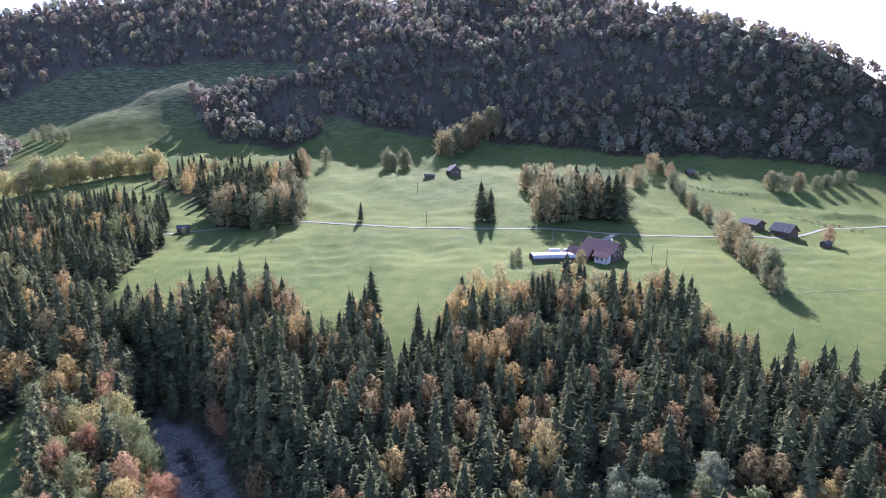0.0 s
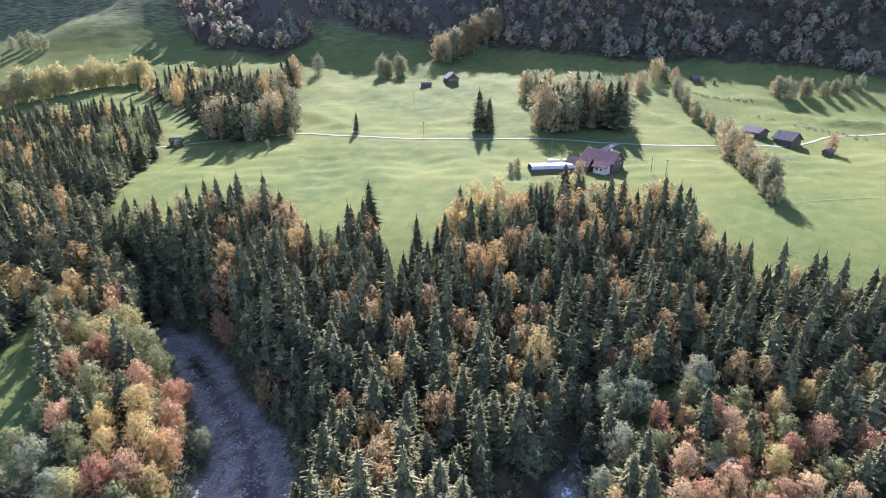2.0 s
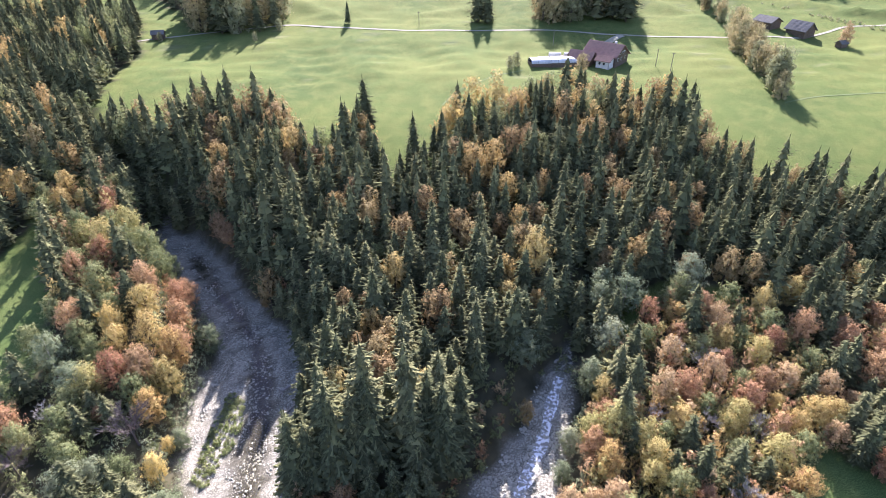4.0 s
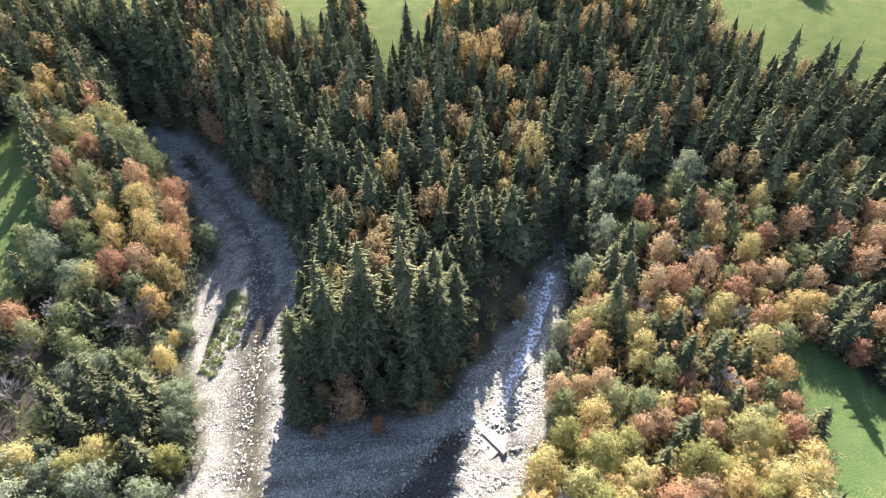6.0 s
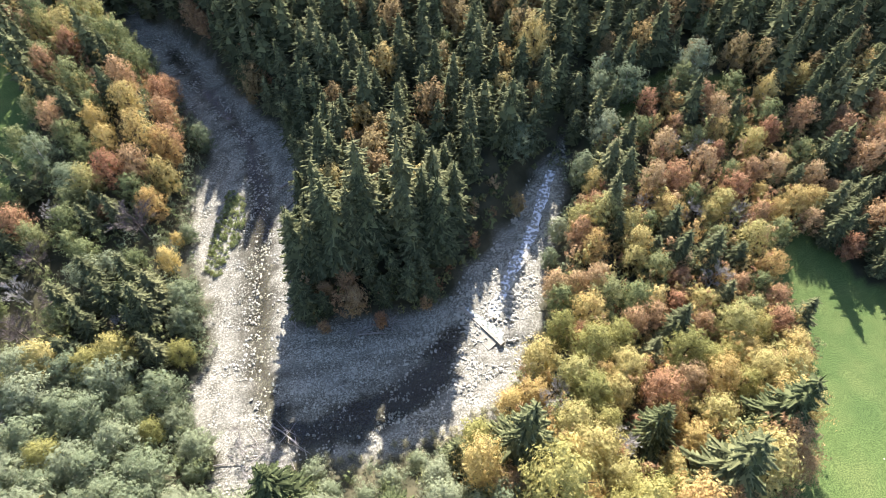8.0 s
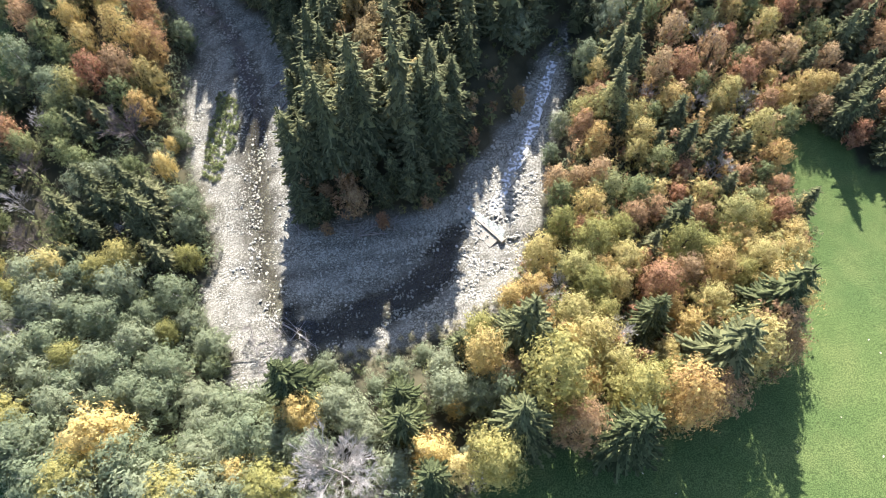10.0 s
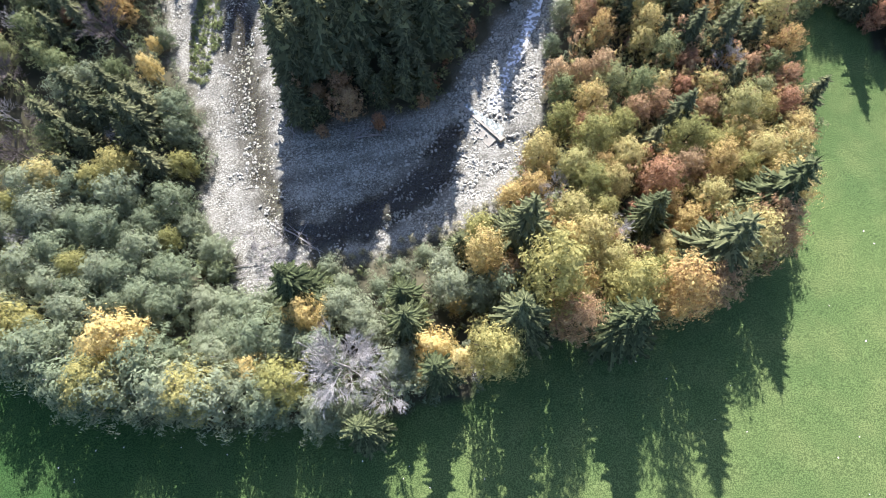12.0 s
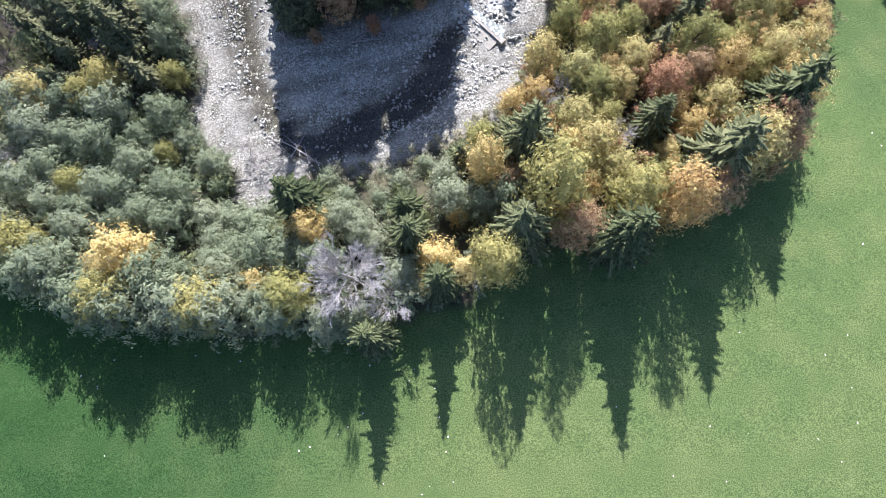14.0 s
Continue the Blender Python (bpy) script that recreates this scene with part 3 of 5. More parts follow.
# finer builds for the trees at the lower edge, darkened leaves for the shaded slope
# Beech and maple leaf colours darkened to carry the slope's shade.
SHADED_RUST = leaf_material("shaded_beech_leaves", [(0.0, (0.215, 0.14, 0.068)), (0.4, (0.285, 0.2, 0.092)), (1.0, (0.345, 0.275, 0.125))], 0.36, dim=0.76, ragged=0.58)
SHADED_GOLD = leaf_material("shaded_maple_leaves", [(0.0, (0.319, 0.209, 0.0893)), (0.5, (0.413, 0.302, 0.116)), (1.0, (0.366, 0.325, 0.131))], 0.36, dim=0.76, ragged=0.58)
# Darker copy of SPRUCE, whose own colour stays lifted for haze on the slope.
DARKER_SPRUCE = leaf_material("darker_spruce_needles", [(0.0, (0.055, 0.068, 0.03)), (0.5, (0.092, 0.105, 0.046)), (1.0, (0.165, 0.165, 0.078))], 0.16, 0.9, 0.0)
tree_kind("edge_spruce", "spruce_tree", "broad old spruce with long radiating fronds at the meadow edge", DARKER_SPRUCE, BARK, 3, lambda r: spruce_crown(r, 19, 4.9, 24, 13, 6, 0.9), 19, 3.0, 0.26, 0, "pale tipped green needles")
tree_kind("near_gold", "maple_tree", "golden autumn maple with a broad full crown", GOLD, BARK, 3, lambda r: plume_crown(r, 14, 4.8, 76, 3300, 0.31, point=1.2), 14, 4.6, 0.22, 5, "golden leaves")
tree_kind("near_rust", "beech_tree", "rust brown autumn beech with a broad full crown", RUST, BARK, 3, lambda r: plume_crown(r, 14, 4.7, 76, 3300, 0.31, point=1.2), 14, 4.4, 0.22, 5, "rust brown leaves")
OLIVE = leaf_material("olive_leaves", [(0.0, (0.205, 0.21, 0.072)), (0.5, (0.30, 0.28, 0.092)), (1.0, (0.40, 0.34, 0.12))], 0.36, dim=0.76, ragged=0.57)
tree_kind("near_green", "ash_tree", "olive green ash with a broad full crown", OLIVE, BARK, 3, lambda r: plume_crown(r, 14, 4.7, 76, 3300, 0.31, point=1.2), 14, 4.4, 0.2, 5, "fading green leaves")
tree_kind("slope_gold", "maple_tree", "ochre maple among the spruces on the slope", SHADED_GOLD, BARK, 3, lambda r: plume_crown(r, 14, 3.9, 44, 1200, 0.42, point=1.2), 14, 4.4, 0.22, 4, "golden leaves darkened for the slope shade")
tree_kind("slope_rust", "beech_tree", "dull brown beech among the spruces on the slope", SHADED_RUST, BARK, 3, lambda r: plume_crown(r, 14, 3.9, 44, 1200, 0.42, point=1.2), 14, 4.4, 0.22, 4, "brown leaves darkened for the slope shade")
# lighter builds for the single trees on the far meadow
tree_kind("meadow_spruce", "spruce_tree", "dark spruce with a narrow crown on the far meadow", SPRUCE, BARK, 2, lambda r: spruce_crown(r, 19, 4.7, 18, 9, 2), 19, 3.0, 0.3, 0, "dark green needles")
tree_kind("meadow_gold", "maple_tree", "golden backlit maple standing on the far meadow", LONE["gold"], BARK, 3, lambda r: plume_crown(r, 14, 4.5, 46, 1500, 0.44, 0.02, 0.4, 0.9), 14, 4.2, 0.3, 5, "golden leaves")
tree_kind("meadow_green", "ash_tree", "pale green ash standing on the far meadow", LONE["green"], BARK, 3, lambda r: plume_crown(r, 14, 4.5, 46, 1500, 0.44, 0.02, 0.4, 0.9), 14, 4.2, 0.3, 5, "fading green leaves")
tree_kind("meadow_rust", "beech_tree", "rust coloured beech standing on the far meadow", LONE["rust"], BARK, 2, lambda r: plume_crown(r, 14, 4.5, 46, 1500, 0.44, 0.02, 0.4, 0.9), 14, 4.2, 0.3, 5, "rust brown leaves")
tree_kind("meadow_yellow", "birch_tree", "pale yellow birch in a row on the hillside", LONE["yellow"], BARK, 3, lambda r: plume_crown(r, 14, 4.5, 46, 1500, 0.44, 0.02, 0.4, 0.9), 14, 4.2, 0.3, 5, "pale yellow leaves")
PICK = random.Random(5)
GROWTH = {"gold": 0.85, "rust": 0.82, "green": 0.86, "near_gold": 0.93, "near_rust": 0.9, "near_green": 0.93, "slope_rust": 1.04, "slope_gold": 1.06, "spruce": 0.86, "slope_spruce": 1.0, "edge_spruce": 0.9,
          "meadow_green": 1.32, "meadow_gold": 1.32, "meadow_rust": 1.2, "meadow_yellow": 1.28, "meadow_spruce": 1.2}  # how tall each kind has grown here


def plant(kind, x, y, scale=1.0, stretch=1.0):
    """One tree of that kind on the ground."""
    if kind in ("gold", "rust", "green") and y < 56:
        kind = "near_" + kind
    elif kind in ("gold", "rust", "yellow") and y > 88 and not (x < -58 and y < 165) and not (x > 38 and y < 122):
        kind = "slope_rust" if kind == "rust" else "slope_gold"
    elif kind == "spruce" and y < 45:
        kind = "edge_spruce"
    slot = KINDS[kind][PICK.randrange(len(KINDS[kind]))]
    scale *= GROWTH.get(kind, 1.0)
    m = pose(x, y, ground_at(x, y) - 0.1, PICK.uniform(-3, 3), PICK.uniform(-3, 3), PICK.uniform(0, 360)) @ Matrix.Diagonal((scale, scale, scale * stretch, 1))
    if slot[1]:
        return copy_thing(slot[0], m @ Matrix.Diagonal((*(1 / q for q in slot[0].scale), 1)))
    slot[0].matrix_basis, slot[1] = m, True
    return slot[0]


def scatter(poly, gap, seed, bank=None):
    """Places within the polygon, no two nearer than the gap."""
    r = random.Random(seed)
    xs, ys = [p[0] for p in poly], [p[1] for p in poly]
    area = (max(xs) - min(xs)) * (max(ys) - min(ys))
    n = int(area / (gap * gap) * 4)
    px = np.array([r.uniform(min(xs), max(xs)) for _ in range(n)])
    py = np.array([r.uniform(min(ys), max(ys)) for _ in range(n)])
    ok = inside(px, py, poly)
    for line, wide in ((LEFT_BROOK, LEFT_WIDE), (RIGHT_BROOK, RIGHT_WIDE)):
        ok &= brook_distance(px, py, line, wide)[0] > (1.2 if bank is None else bank)
    grid, out = {}, []
    for x, y in zip(px[ok], py[ok]):
        i, j = int(x // gap), int(y // gap)
        if all((x - a) ** 2 + (y - b) ** 2 > gap * gap for di in (-1, 0, 1) for dj in (-1, 0, 1) for a, b in grid.get((i + di, j + dj), ())):
            grid.setdefault((i, j), []).append((x, y))
            out.append((x, y))
    return out


COUNT = {k: 0 for k in KINDS}
OVERFLOW = []
TAKEN = [(-110, 108, 7), (-118, 113, 9), (-113, 118, 6), (-114, 123, 8), (-121, 129, 9), (-106, 101, 7), (-122, 118, 10), (-112, 96, 8), (8, 82, 7), (13, 92, 6), (17, 101, 5), (31, 108, 4), (33, 117, 4), (35, 126, 4), (37, 135, 3.5), (39, 145, 3)]  # the open ravine


def choose(r, mix):
    t = r.random() * sum(mix.values())
    for k, w in mix.items():
        t -= w
        if t <= 0:
            return k
    return k


def stand(poly, gap, seed, mix, sizes, east_mix=None, near_mix=None):
    """A stand of mixed trees; what exceeds the singly built ones is gathered for the far woods."""
    r = random.Random(seed)
    places = scatter(poly, gap, seed)
    places.sort(key=lambda p: p[0] ** 2 + p[1] ** 2)
    for x, y in places:
        if any((x - a) ** 2 + (y - b) ** 2 < d * d for a, b, d in TAKEN):
            continue
        kind = choose(r, east_mix if east_mix and x > -4 and y > 110 else near_mix[1] if near_mix and y < near_mix[0] else mix)
        s = sizes[kind] * r.uniform(0.68, 1.08) * (1.18 if r.random() < 0.2 else 1.0) * (1.0 if kind == "spruce" else 1 + 0.12 * float(smooth(110, 195, np.array(y))))
        if kind == "willow" and 25 < y < 45 and -46 < x < 14:  # low bushes beside the pool
            s *= 0.6
        if COUNT[kind] < 300 and y < 190:
            COUNT[kind] += 1
            plant("slope_spruce" if kind == "spruce" and y > 92 else kind, x, y, s, r.uniform(0.74, 1.0))
        else:
            OVERFLOW.append((kind, x, y, s))


# trees that stand out by their colour or place
LANDMARKS = {}
LANDMARKS["gold"] = [(0.5, 20.1, 0.5), (6.1, 28.0, 1.0), (53.0, 30.1, 0.85), (50.7, 42.9, 1.0), (26.5, 129.7, 1.2), (75.5, 99.3, 0.9), (34.3, 73.5, 0.9), (-66.8, 106.0, 1.15), (-93.0, 149.2, 1.2)]
LANDMARKS["yellow"] = [(-55.8, 18.3, 1.3), (-46.8, 9.3, 0.6), (-34.2, 10.0, 0.8), (-25.3, 19.4, 0.9), (-3.5, 11.9, 0.95), (21.9, 31.3, 0.75), (30.3, 22.2, 0.5), (17.2, 169.2, 1.0), (69.5, 154.4, 0.7), (83.0, 115.0, 0.8), (-60.3, 76.3, 0.65), (-61.4, 84.4, 0.4), (-82.5, 111.5, 0.8)]
LANDMARKS["rust"] = [(40.2, 20.9, 0.85), (58.0, 26.5, 0.8), (19.7, 91.0, 0.55), (-0.7, 110.5, 1.15), (-24.8, 115.5, 0.8), (8.1, 138.7, 0.9), (-15.9, 151.0, 0.7), (62.5, 137.3, 1.1), (53.5, 98.9, 1.0), (66.7, 113.5, 1.0), (88.4, 105.9, 1.1), (49.7, 90.2, 1.0), (62.2, 93.0, 1.05), (24.8, 67.3, 0.9), (-76.2, 87.8, 0.5), (-72.7, 126.8, 1.0), (-100.1, 129.7, 1.0), (-93.3, 112.6, 1.0), (-75.4, 96.3, 1.1)]
LANDMARKS["green"] = [(33.7, 22.0, 0.85), (-68.0, 32.4, 0.8), (73.2, 137.4, 0.75), (24.8, 55.3, 0.9), (-91.0, 124.6, 1.1)]
LANDMARKS["spruce"] = [(-26.5, 24.8, 1.15), (12.6, 30.6, 1.3), (11.1, 15.0, 1.35), (26.0, 13.0, 1.35), (43.9, 24.0, 1.5), (56.5, 33.6, 1.3), (36.5, 33.0, 0.9), (-8.2, 16.7, 0.95), (-15.3, -0.1, 0.95), (-32.3, 19.4, 0.7), (-7.3, 72.1, 0.6), (7.5, 95.9, 0.95), (45.5, 100.8, 0.9), (39.8, 78.2, 0.75), (-26.5, 205.3, 1.35), (-8.3, 185.3, 0.9), (-2.0, 187.0, 0.8), (40.7, 211.2, 1.1)]
LANDMARKS["bare"] = [(-38, 36, 0.42), (-33, 35, 0.4), (-40, 40, 0.36), (-36, 31.5, 0.45), (-30, 33, 0.4), (-34, 38.5, 0.34), (-12.5, 6.0, 1.2), (3.3, 8.4, 0.6), (17.8, 39.0, 0.8)]
LANDMARKS["great_bare"] = [(-18.5, 10.5, 1.1)]
LANDMARKS["dark_bare"] = [(-66.8, 83.4, 1.35), (-87.4, 75.2, 1.0), (-80, 66, 0.8), (-84, 58, 1.0)]
LANDMARKS["willow"] = [(-92.6, 100.8, 1.2), (-62.5, 116.4, 0.9), (-59.8, 87.0, 0.6), (35.7, 97.8, 1.0), (41.5, 106.1, 1.1), (66.7, 123.4, 1.3), (28.5, 83.5, 0.7), (25.4, 76.1, 0.6)]
LANDMARKS["willow"] += [(-80, 23, 1.5), (-72, 17, 1.5), (-63, 11, 1.6), (-56, 9, 1.5), (-47, 8, 1.6), (-39, 7, 1.55), (-31, 7, 1.4), (-88, 26, 1.5), (-97, 31, 1.5), (-67, 17, 1.5), (-52, 14, 1.5)]
LANDMARKS["green"] += [(16.5, 21.5, 1.55), (5, 11, 1.25), (30, 19, 1.25), (-76, 22, 1.25), (-59, 11, 1.3), (-43, 9, 1.3), (-28, 8, 1.25), (-92, 30, 1.3), (-84, 25, 1.3)]
LANDMARKS["rust"] += [(-18.5, 65.5, 0.95), (-13, 62.5, 0.5), (-3, 66.5, 0.5), (-25, 61.5, 0.45), (99.5, 93.1, 1.15), (105, 99, 1.2), (97, 101, 1.1), (96, 78, 1.0), (-20, 70, 0.8), (-25, 69, 0.6), (-4, 78, 0.7)]
LANDMARKS["gold"] += [(36, 18, 1.35), (49, 25, 1.35), (61, 36, 1.2)]
LANDMARKS["gold"] += [(101, 70, 1.25), (106, 63, 1.1)]
LANDMARKS["yellow"] += [(-0.5, 9.5, 0.8), (-5.5, 8.0, 0.6)]
LANDMARKS["gold"] += [(-65.5, 99.5, 1.1), (-71.5, 107, 1.1), (-66, 90.5, 0.95), (-76, 117, 1.05), (-79, 105, 0.95)]
LANDMARKS["rust"] += [(-66.5, 109, 1.1), (-71, 99, 1.1), (-79, 125, 1.1), (-73, 133, 0.95), (-69, 118, 1.0)]
LANDMARKS["rust"] += [(20, 15, 1.1), (42, 19, 1.25), (55, 29, 1.25)]
LANDMARKS["spruce"] += [(-66, 63, 0.95), (-60.5, 58, 0.8), (-71, 69, 1.0), (-64, 69, 0.85), (-57, 54, 0.75), (-76, 64, 1.0), (-70, 58, 0.9), (39.5, 83.5, 1.1), (-3, 9, 1.0)]
LANDMARKS["spruce"] += [(-27, 72, 1.3), (-21.3, 74, 1.5), (-29.8, 73.5, 1.35), (-17.2, 76, 1.55), (-14.2, 78, 1.55), (-6, 79, 1.55), (-0.8, 76, 1.35), (-15, 71, 1.35), (-9.5, 71, 1.25), (-5, 75, 1.3), (-23, 79, 1.3), (-17, 82, 1.3), (-11, 84, 1.35), (-3, 79, 1.3), (3, 83, 1.2), (-30, 76, 1.2), (-29, 68, 0.95), (-25, 66, 1.0), (-12, 68, 1.2), (-3, 71, 1.1), (1, 77, 1.25), (-26, 74, 1.35), (-19, 73, 1.2), (-14, 77, 1.4), (-7, 80, 1.2), (-1, 85, 1.35)]
for kind, spots in LANDMARKS.items():
    for x, y, size in spots:
        size *= 1.25 if kind == "yellow" else 1.0
        flat = 1.0
        if kind == "spruce":  # broad old spruces at the lower edge, slimmer ones on the point
            flat = 1.0 if y < 45 else PICK.uniform(0.88, 1.2)
            size *= 1.1 if y < 45 else PICK.uniform(0.9, 1.1)
            if -32 < x < 6 and 60 < y < 90:  # low at the tip of the point, tall behind it
                size *= 0.62 if y < 73.5 else 1.09
        elif kind in ("gold", "rust", "green") and y < 32 and x > 3:  # tall trees over the meadow edge
            flat = 1.4 if x < 40 else 1.12
        elif kind == "great_bare":
            flat = 1.1
        plant(kind, x, y, size, flat)
        COUNT[kind] += 1
        TAKEN.append((x, y, {"spruce": 3.9 if y < 45 else 2.9, "bare": 3.3, "dark_bare": 4.6, "great_bare": 5.5}.get(kind, 4.2) * size))

SIZES = {"spruce": 0.95, "gold": 1.0, "rust": 1.02, "yellow": 0.85, "green": 0.97, "willow": 1.2, "bare": 0.9}
stand(EAST_WOOD, 4.1, 12, {"gold": 30, "rust": 24, "green": 26, "spruce": 12, "yellow": 3, "bare": 5}, SIZES, None, (52, {"gold": 40, "rust": 16, "green": 28, "spruce": 7, "yellow": 4, "bare": 4}))
stand(SOUTH_WOOD, 4.0, 13, {"willow": 84, "gold": 1, "green": 9, "spruce": 2, "yellow": 2, "bare": 2}, SIZES)
stand(WEST_WOOD[:5] + [(-103, 113)] + WEST_WOOD[12:], 4.6, 14, {"willow": 18, "green": 34, "spruce": 36, "gold": 5, "rust": 4, "bare": 4}, SIZES, None, (48, {"willow": 76, "green": 14, "spruce": 4, "yellow": 3, "bare": 4}))
stand([(-66, 118)] + WEST_WOOD[5:12], 4.8, 17, {"rust": 17, "gold": 18, "green": 28, "spruce": 33, "yellow": 2, "bare": 2}, SIZES)
stand([(-150, 205), (-128, 207), (-92, 186), (-76, 171), (-84, 160), (-100, 163), (-118, 178), (-130, 172)], 4.6, 18, {"spruce": 80, "rust": 6, "gold": 5, "green": 12}, SIZES)
stand([(20, 106), (32, 111), (44, 112), (52, 120), (50, 130), (32, 122)], 4.6, 19, {"spruce": 60, "willow": 20, "green": 20}, SIZES)
stand(POINT_WOOD, 3.7, 11, {"spruce": 82, "rust": 10, "gold": 4, "green": 4}, SIZES, {"spruce": 74, "rust": 15, "gold": 7, "green": 4}, (112, {"spruce": 88, "rust": 10, "gold": 2}))
stand([(-2, 178), (5, 213), (16, 218), (30, 221), (45, 233), (60, 231), (75, 226), (90, 219), (98, 207), (94, 196), (84, 208), (64, 203), (41, 207), (12, 192)], 4.6, 20, {"gold": 20, "rust": 16, "green": 10, "spruce": 54}, SIZES)
stand(HILL_WOOD, 4.9, 15, {"spruce": 87, "rust": 2, "gold": 6, "green": 7}, SIZES)
stand(UPPER_WOOD, 6.6, 16, {"spruce": 62, "rust": 5, "gold": 22, "green": 14}, SIZES)


def meadow_row(a, b, n, seed, mix, size, spread=2.5):
    """A row of single trees over the meadow from a to b."""
    r = random.Random(seed)
    for k in range(n):
        u = (k + r.uniform(0.2, 0.8)) / n
        plant("meadow_" + choose(r, mix), a[0] + (b[0] - a[0]) * u + r.uniform(-spread, spread), a[1] + (b[1] - a[1]) * u + r.uniform(-spread, spread), size * r.uniform(0.75, 1.2))


def meadow_grove(poly, gap, seed, mix, size):
    r = random.Random(seed)
    for x, y in scatter(poly, gap, seed):
        kind = choose(r, mix)
        plant("meadow_" + kind, x, y, size * r.uniform(0.8, 1.15) * (0.8 if kind == "spruce" else 1.0))


meadow_grove([(-140, 336), (-116, 326), (-114, 350), (-120, 384), (-150, 372)], 6.0, 41, {"spruce": 82, "gold": 8, "green": 10}, 1.5)
meadow_grove([(-112, 324), (-92, 332), (-92, 364), (-112, 372)], 7.5, 40, {"spruce": 38, "gold": 34, "rust": 9, "green": 19}, 1.3)
meadow_grove([(21, 346), (35, 345), (36, 358), (24, 360)], 5.5, 42, {"green": 34, "gold": 16, "spruce": 50}, 1.4)
meadow_grove([(61, 344), (108, 341), (121, 370), (100, 392), (66, 384)], 6.6, 43, {"spruce": 72, "gold": 14, "green": 14}, 1.5)
meadow_row((60, 432), (76, 408), 5, 44, {"gold": 3, "green": 2}, 1.2)
meadow_row((122, 400), (178, 470), 9, 45, {"green": 4, "gold": 3}, 0.85, 4)
meadow_row((176, 460), (162, 336), 17, 46, {"green": 5, "gold": 3, "rust": 1}, 0.62)
meadow_row((160, 322), (140, 228), 17, 47, {"green": 5, "gold": 4}, 0.88)
meadow_row((236, 412), (262, 408), 6, 48, {"green": 3, "gold": 1}, 0.72, 3)
meadow_row((262, 410), (298, 414), 6, 49, {"green": 3, "gold": 1}, 0.6)
meadow_row((-318, 408), (-240, 486), 24, 50, {"yellow": 5, "gold": 1, "green": 1}, 1.25)
meadow_row((-400, 560), (-352, 545), 5, 51, {"gold": 1, "green": 1}, 0.8)
meadow_row((-52, 490), (-32, 496), 6, 52, {"green": 1}, 0.95)
meadow_row((-2, 528), (10, 548), 6, 53, {"green": 1, "gold": 1}, 1.15, 6)
meadow_row((10, 552), (58, 588), 16, 54, {"green": 2, "gold": 2, "rust": 1}, 1.35, 5)
meadow_row((-112, 470), (-120, 425), 7, 55, {"gold": 2, "spruce": 2, "rust": 1}, 1.15, 4)
for x, y, kind, size in ((-51, 345, "spruce", 0.55), (-103, 500, "green", 0.95), (212, 303, "rust", 0.7), (-97, 316, "green", 0.3), (-88, 334, "green", 0.4),
                         (38, 274, "green", 0.42), (34, 270, "green", 0.36), (66, 262, "gold", 0.6), (200, 447, "green", 0.3), (208, 444, "green", 0.3), (-148, 318, "green", 0.3)):
    plant("meadow_" + kind, x, y, size)


CLEAR = [(x, y, (2.6 * size) ** 2) for kind in ("spruce",) for x, y, size in LANDMARKS[kind] if y < 45 or x < -50]


def thicket(label, areas, mat, seed, tall, wide, size=1.0, leaves=80, bank=None):
    """Saplings and bushes that close the wood between the trees, too many to count."""
    r = random.Random(seed)
    temps = []
    for k in range(5):
        v, f = plume_crown(random.Random(seed + k), tall, wide, 11, leaves * 2, 0.3, 0.0, 0.3)
        temps.append((np.array([tuple(p) for p in v]), np.array(f)))
    places = [p for area, gap in areas for p in scatter(area, gap, seed, bank) if all((p[0] - a) ** 2 + (p[1] - b) ** 2 > d for a, b, d in CLEAR)]
    zs = height(np.array([p[0] for p in places]), np.array([p[1] for p in places]))
    vs, fs, ts, base = [], [], [], 0
    for (x, y), z in zip(places, zs):
        v, f = temps[r.randrange(5)]
        a, s = r.uniform(0, 6.28), size * r.uniform(0.55, 1.25)
        c, d = math.cos(a) * s, math.sin(a) * s
        vs.append(np.stack([v[:, 0] * c - v[:, 1] * d + x, v[:, 0] * d + v[:, 1] * c + y, v[:, 2] * s * r.uniform(0.8, 1.25) + z], 1))
        fs.append(f + base)
        ts.append(np.full(len(v), r.random()))
        base += len(v)
    tagged(mesh_object("thicket", np.concatenate(vs), np.concatenate(fs), mat, tints=np.concatenate(ts)), label, "undergrowth", kind="stuff")


WEST_HIGH = [(-66, 118)] + WEST_WOOD[5:12]
WEST_BANK = [(-43, 30), (-45, 46), (-48, 60), (-56, 76), (-60, 104), (-60, 118), (-72, 138), (-86, 158), (-96, 160), (-80, 132), (-72, 112), (-70, 80), (-62, 54), (-54, 36)]
EAST_BANK = [(12, 40), (20, 54), (26, 70), (30, 86), (34, 102), (46, 112), (44, 98), (38, 80), (32, 60), (22, 44)]
POINT_BANK = [(-31, 60), (-29, 84), (-30, 102), (-37, 120), (-50, 139), (-64, 156), (-58, 158), (-44, 138), (-30, 116), (-22, 90), (-22, 70), (-8, 70), (4, 84), (14, 96), (18, 90), (5, 72), (-10, 63)]
thicket("grey green willow thicket beside the brook", [(SOUTH_WOOD, 2.9), ([(-43, 30), (-46, 44), (-60, 48), (-110, 45), (-110, 25)], 3.2), (WEST_BANK, 2.4), (EAST_BANK, 2.3)], WILLOW, 71, 5.0, 1.9, 0.9, 64, 0.4)
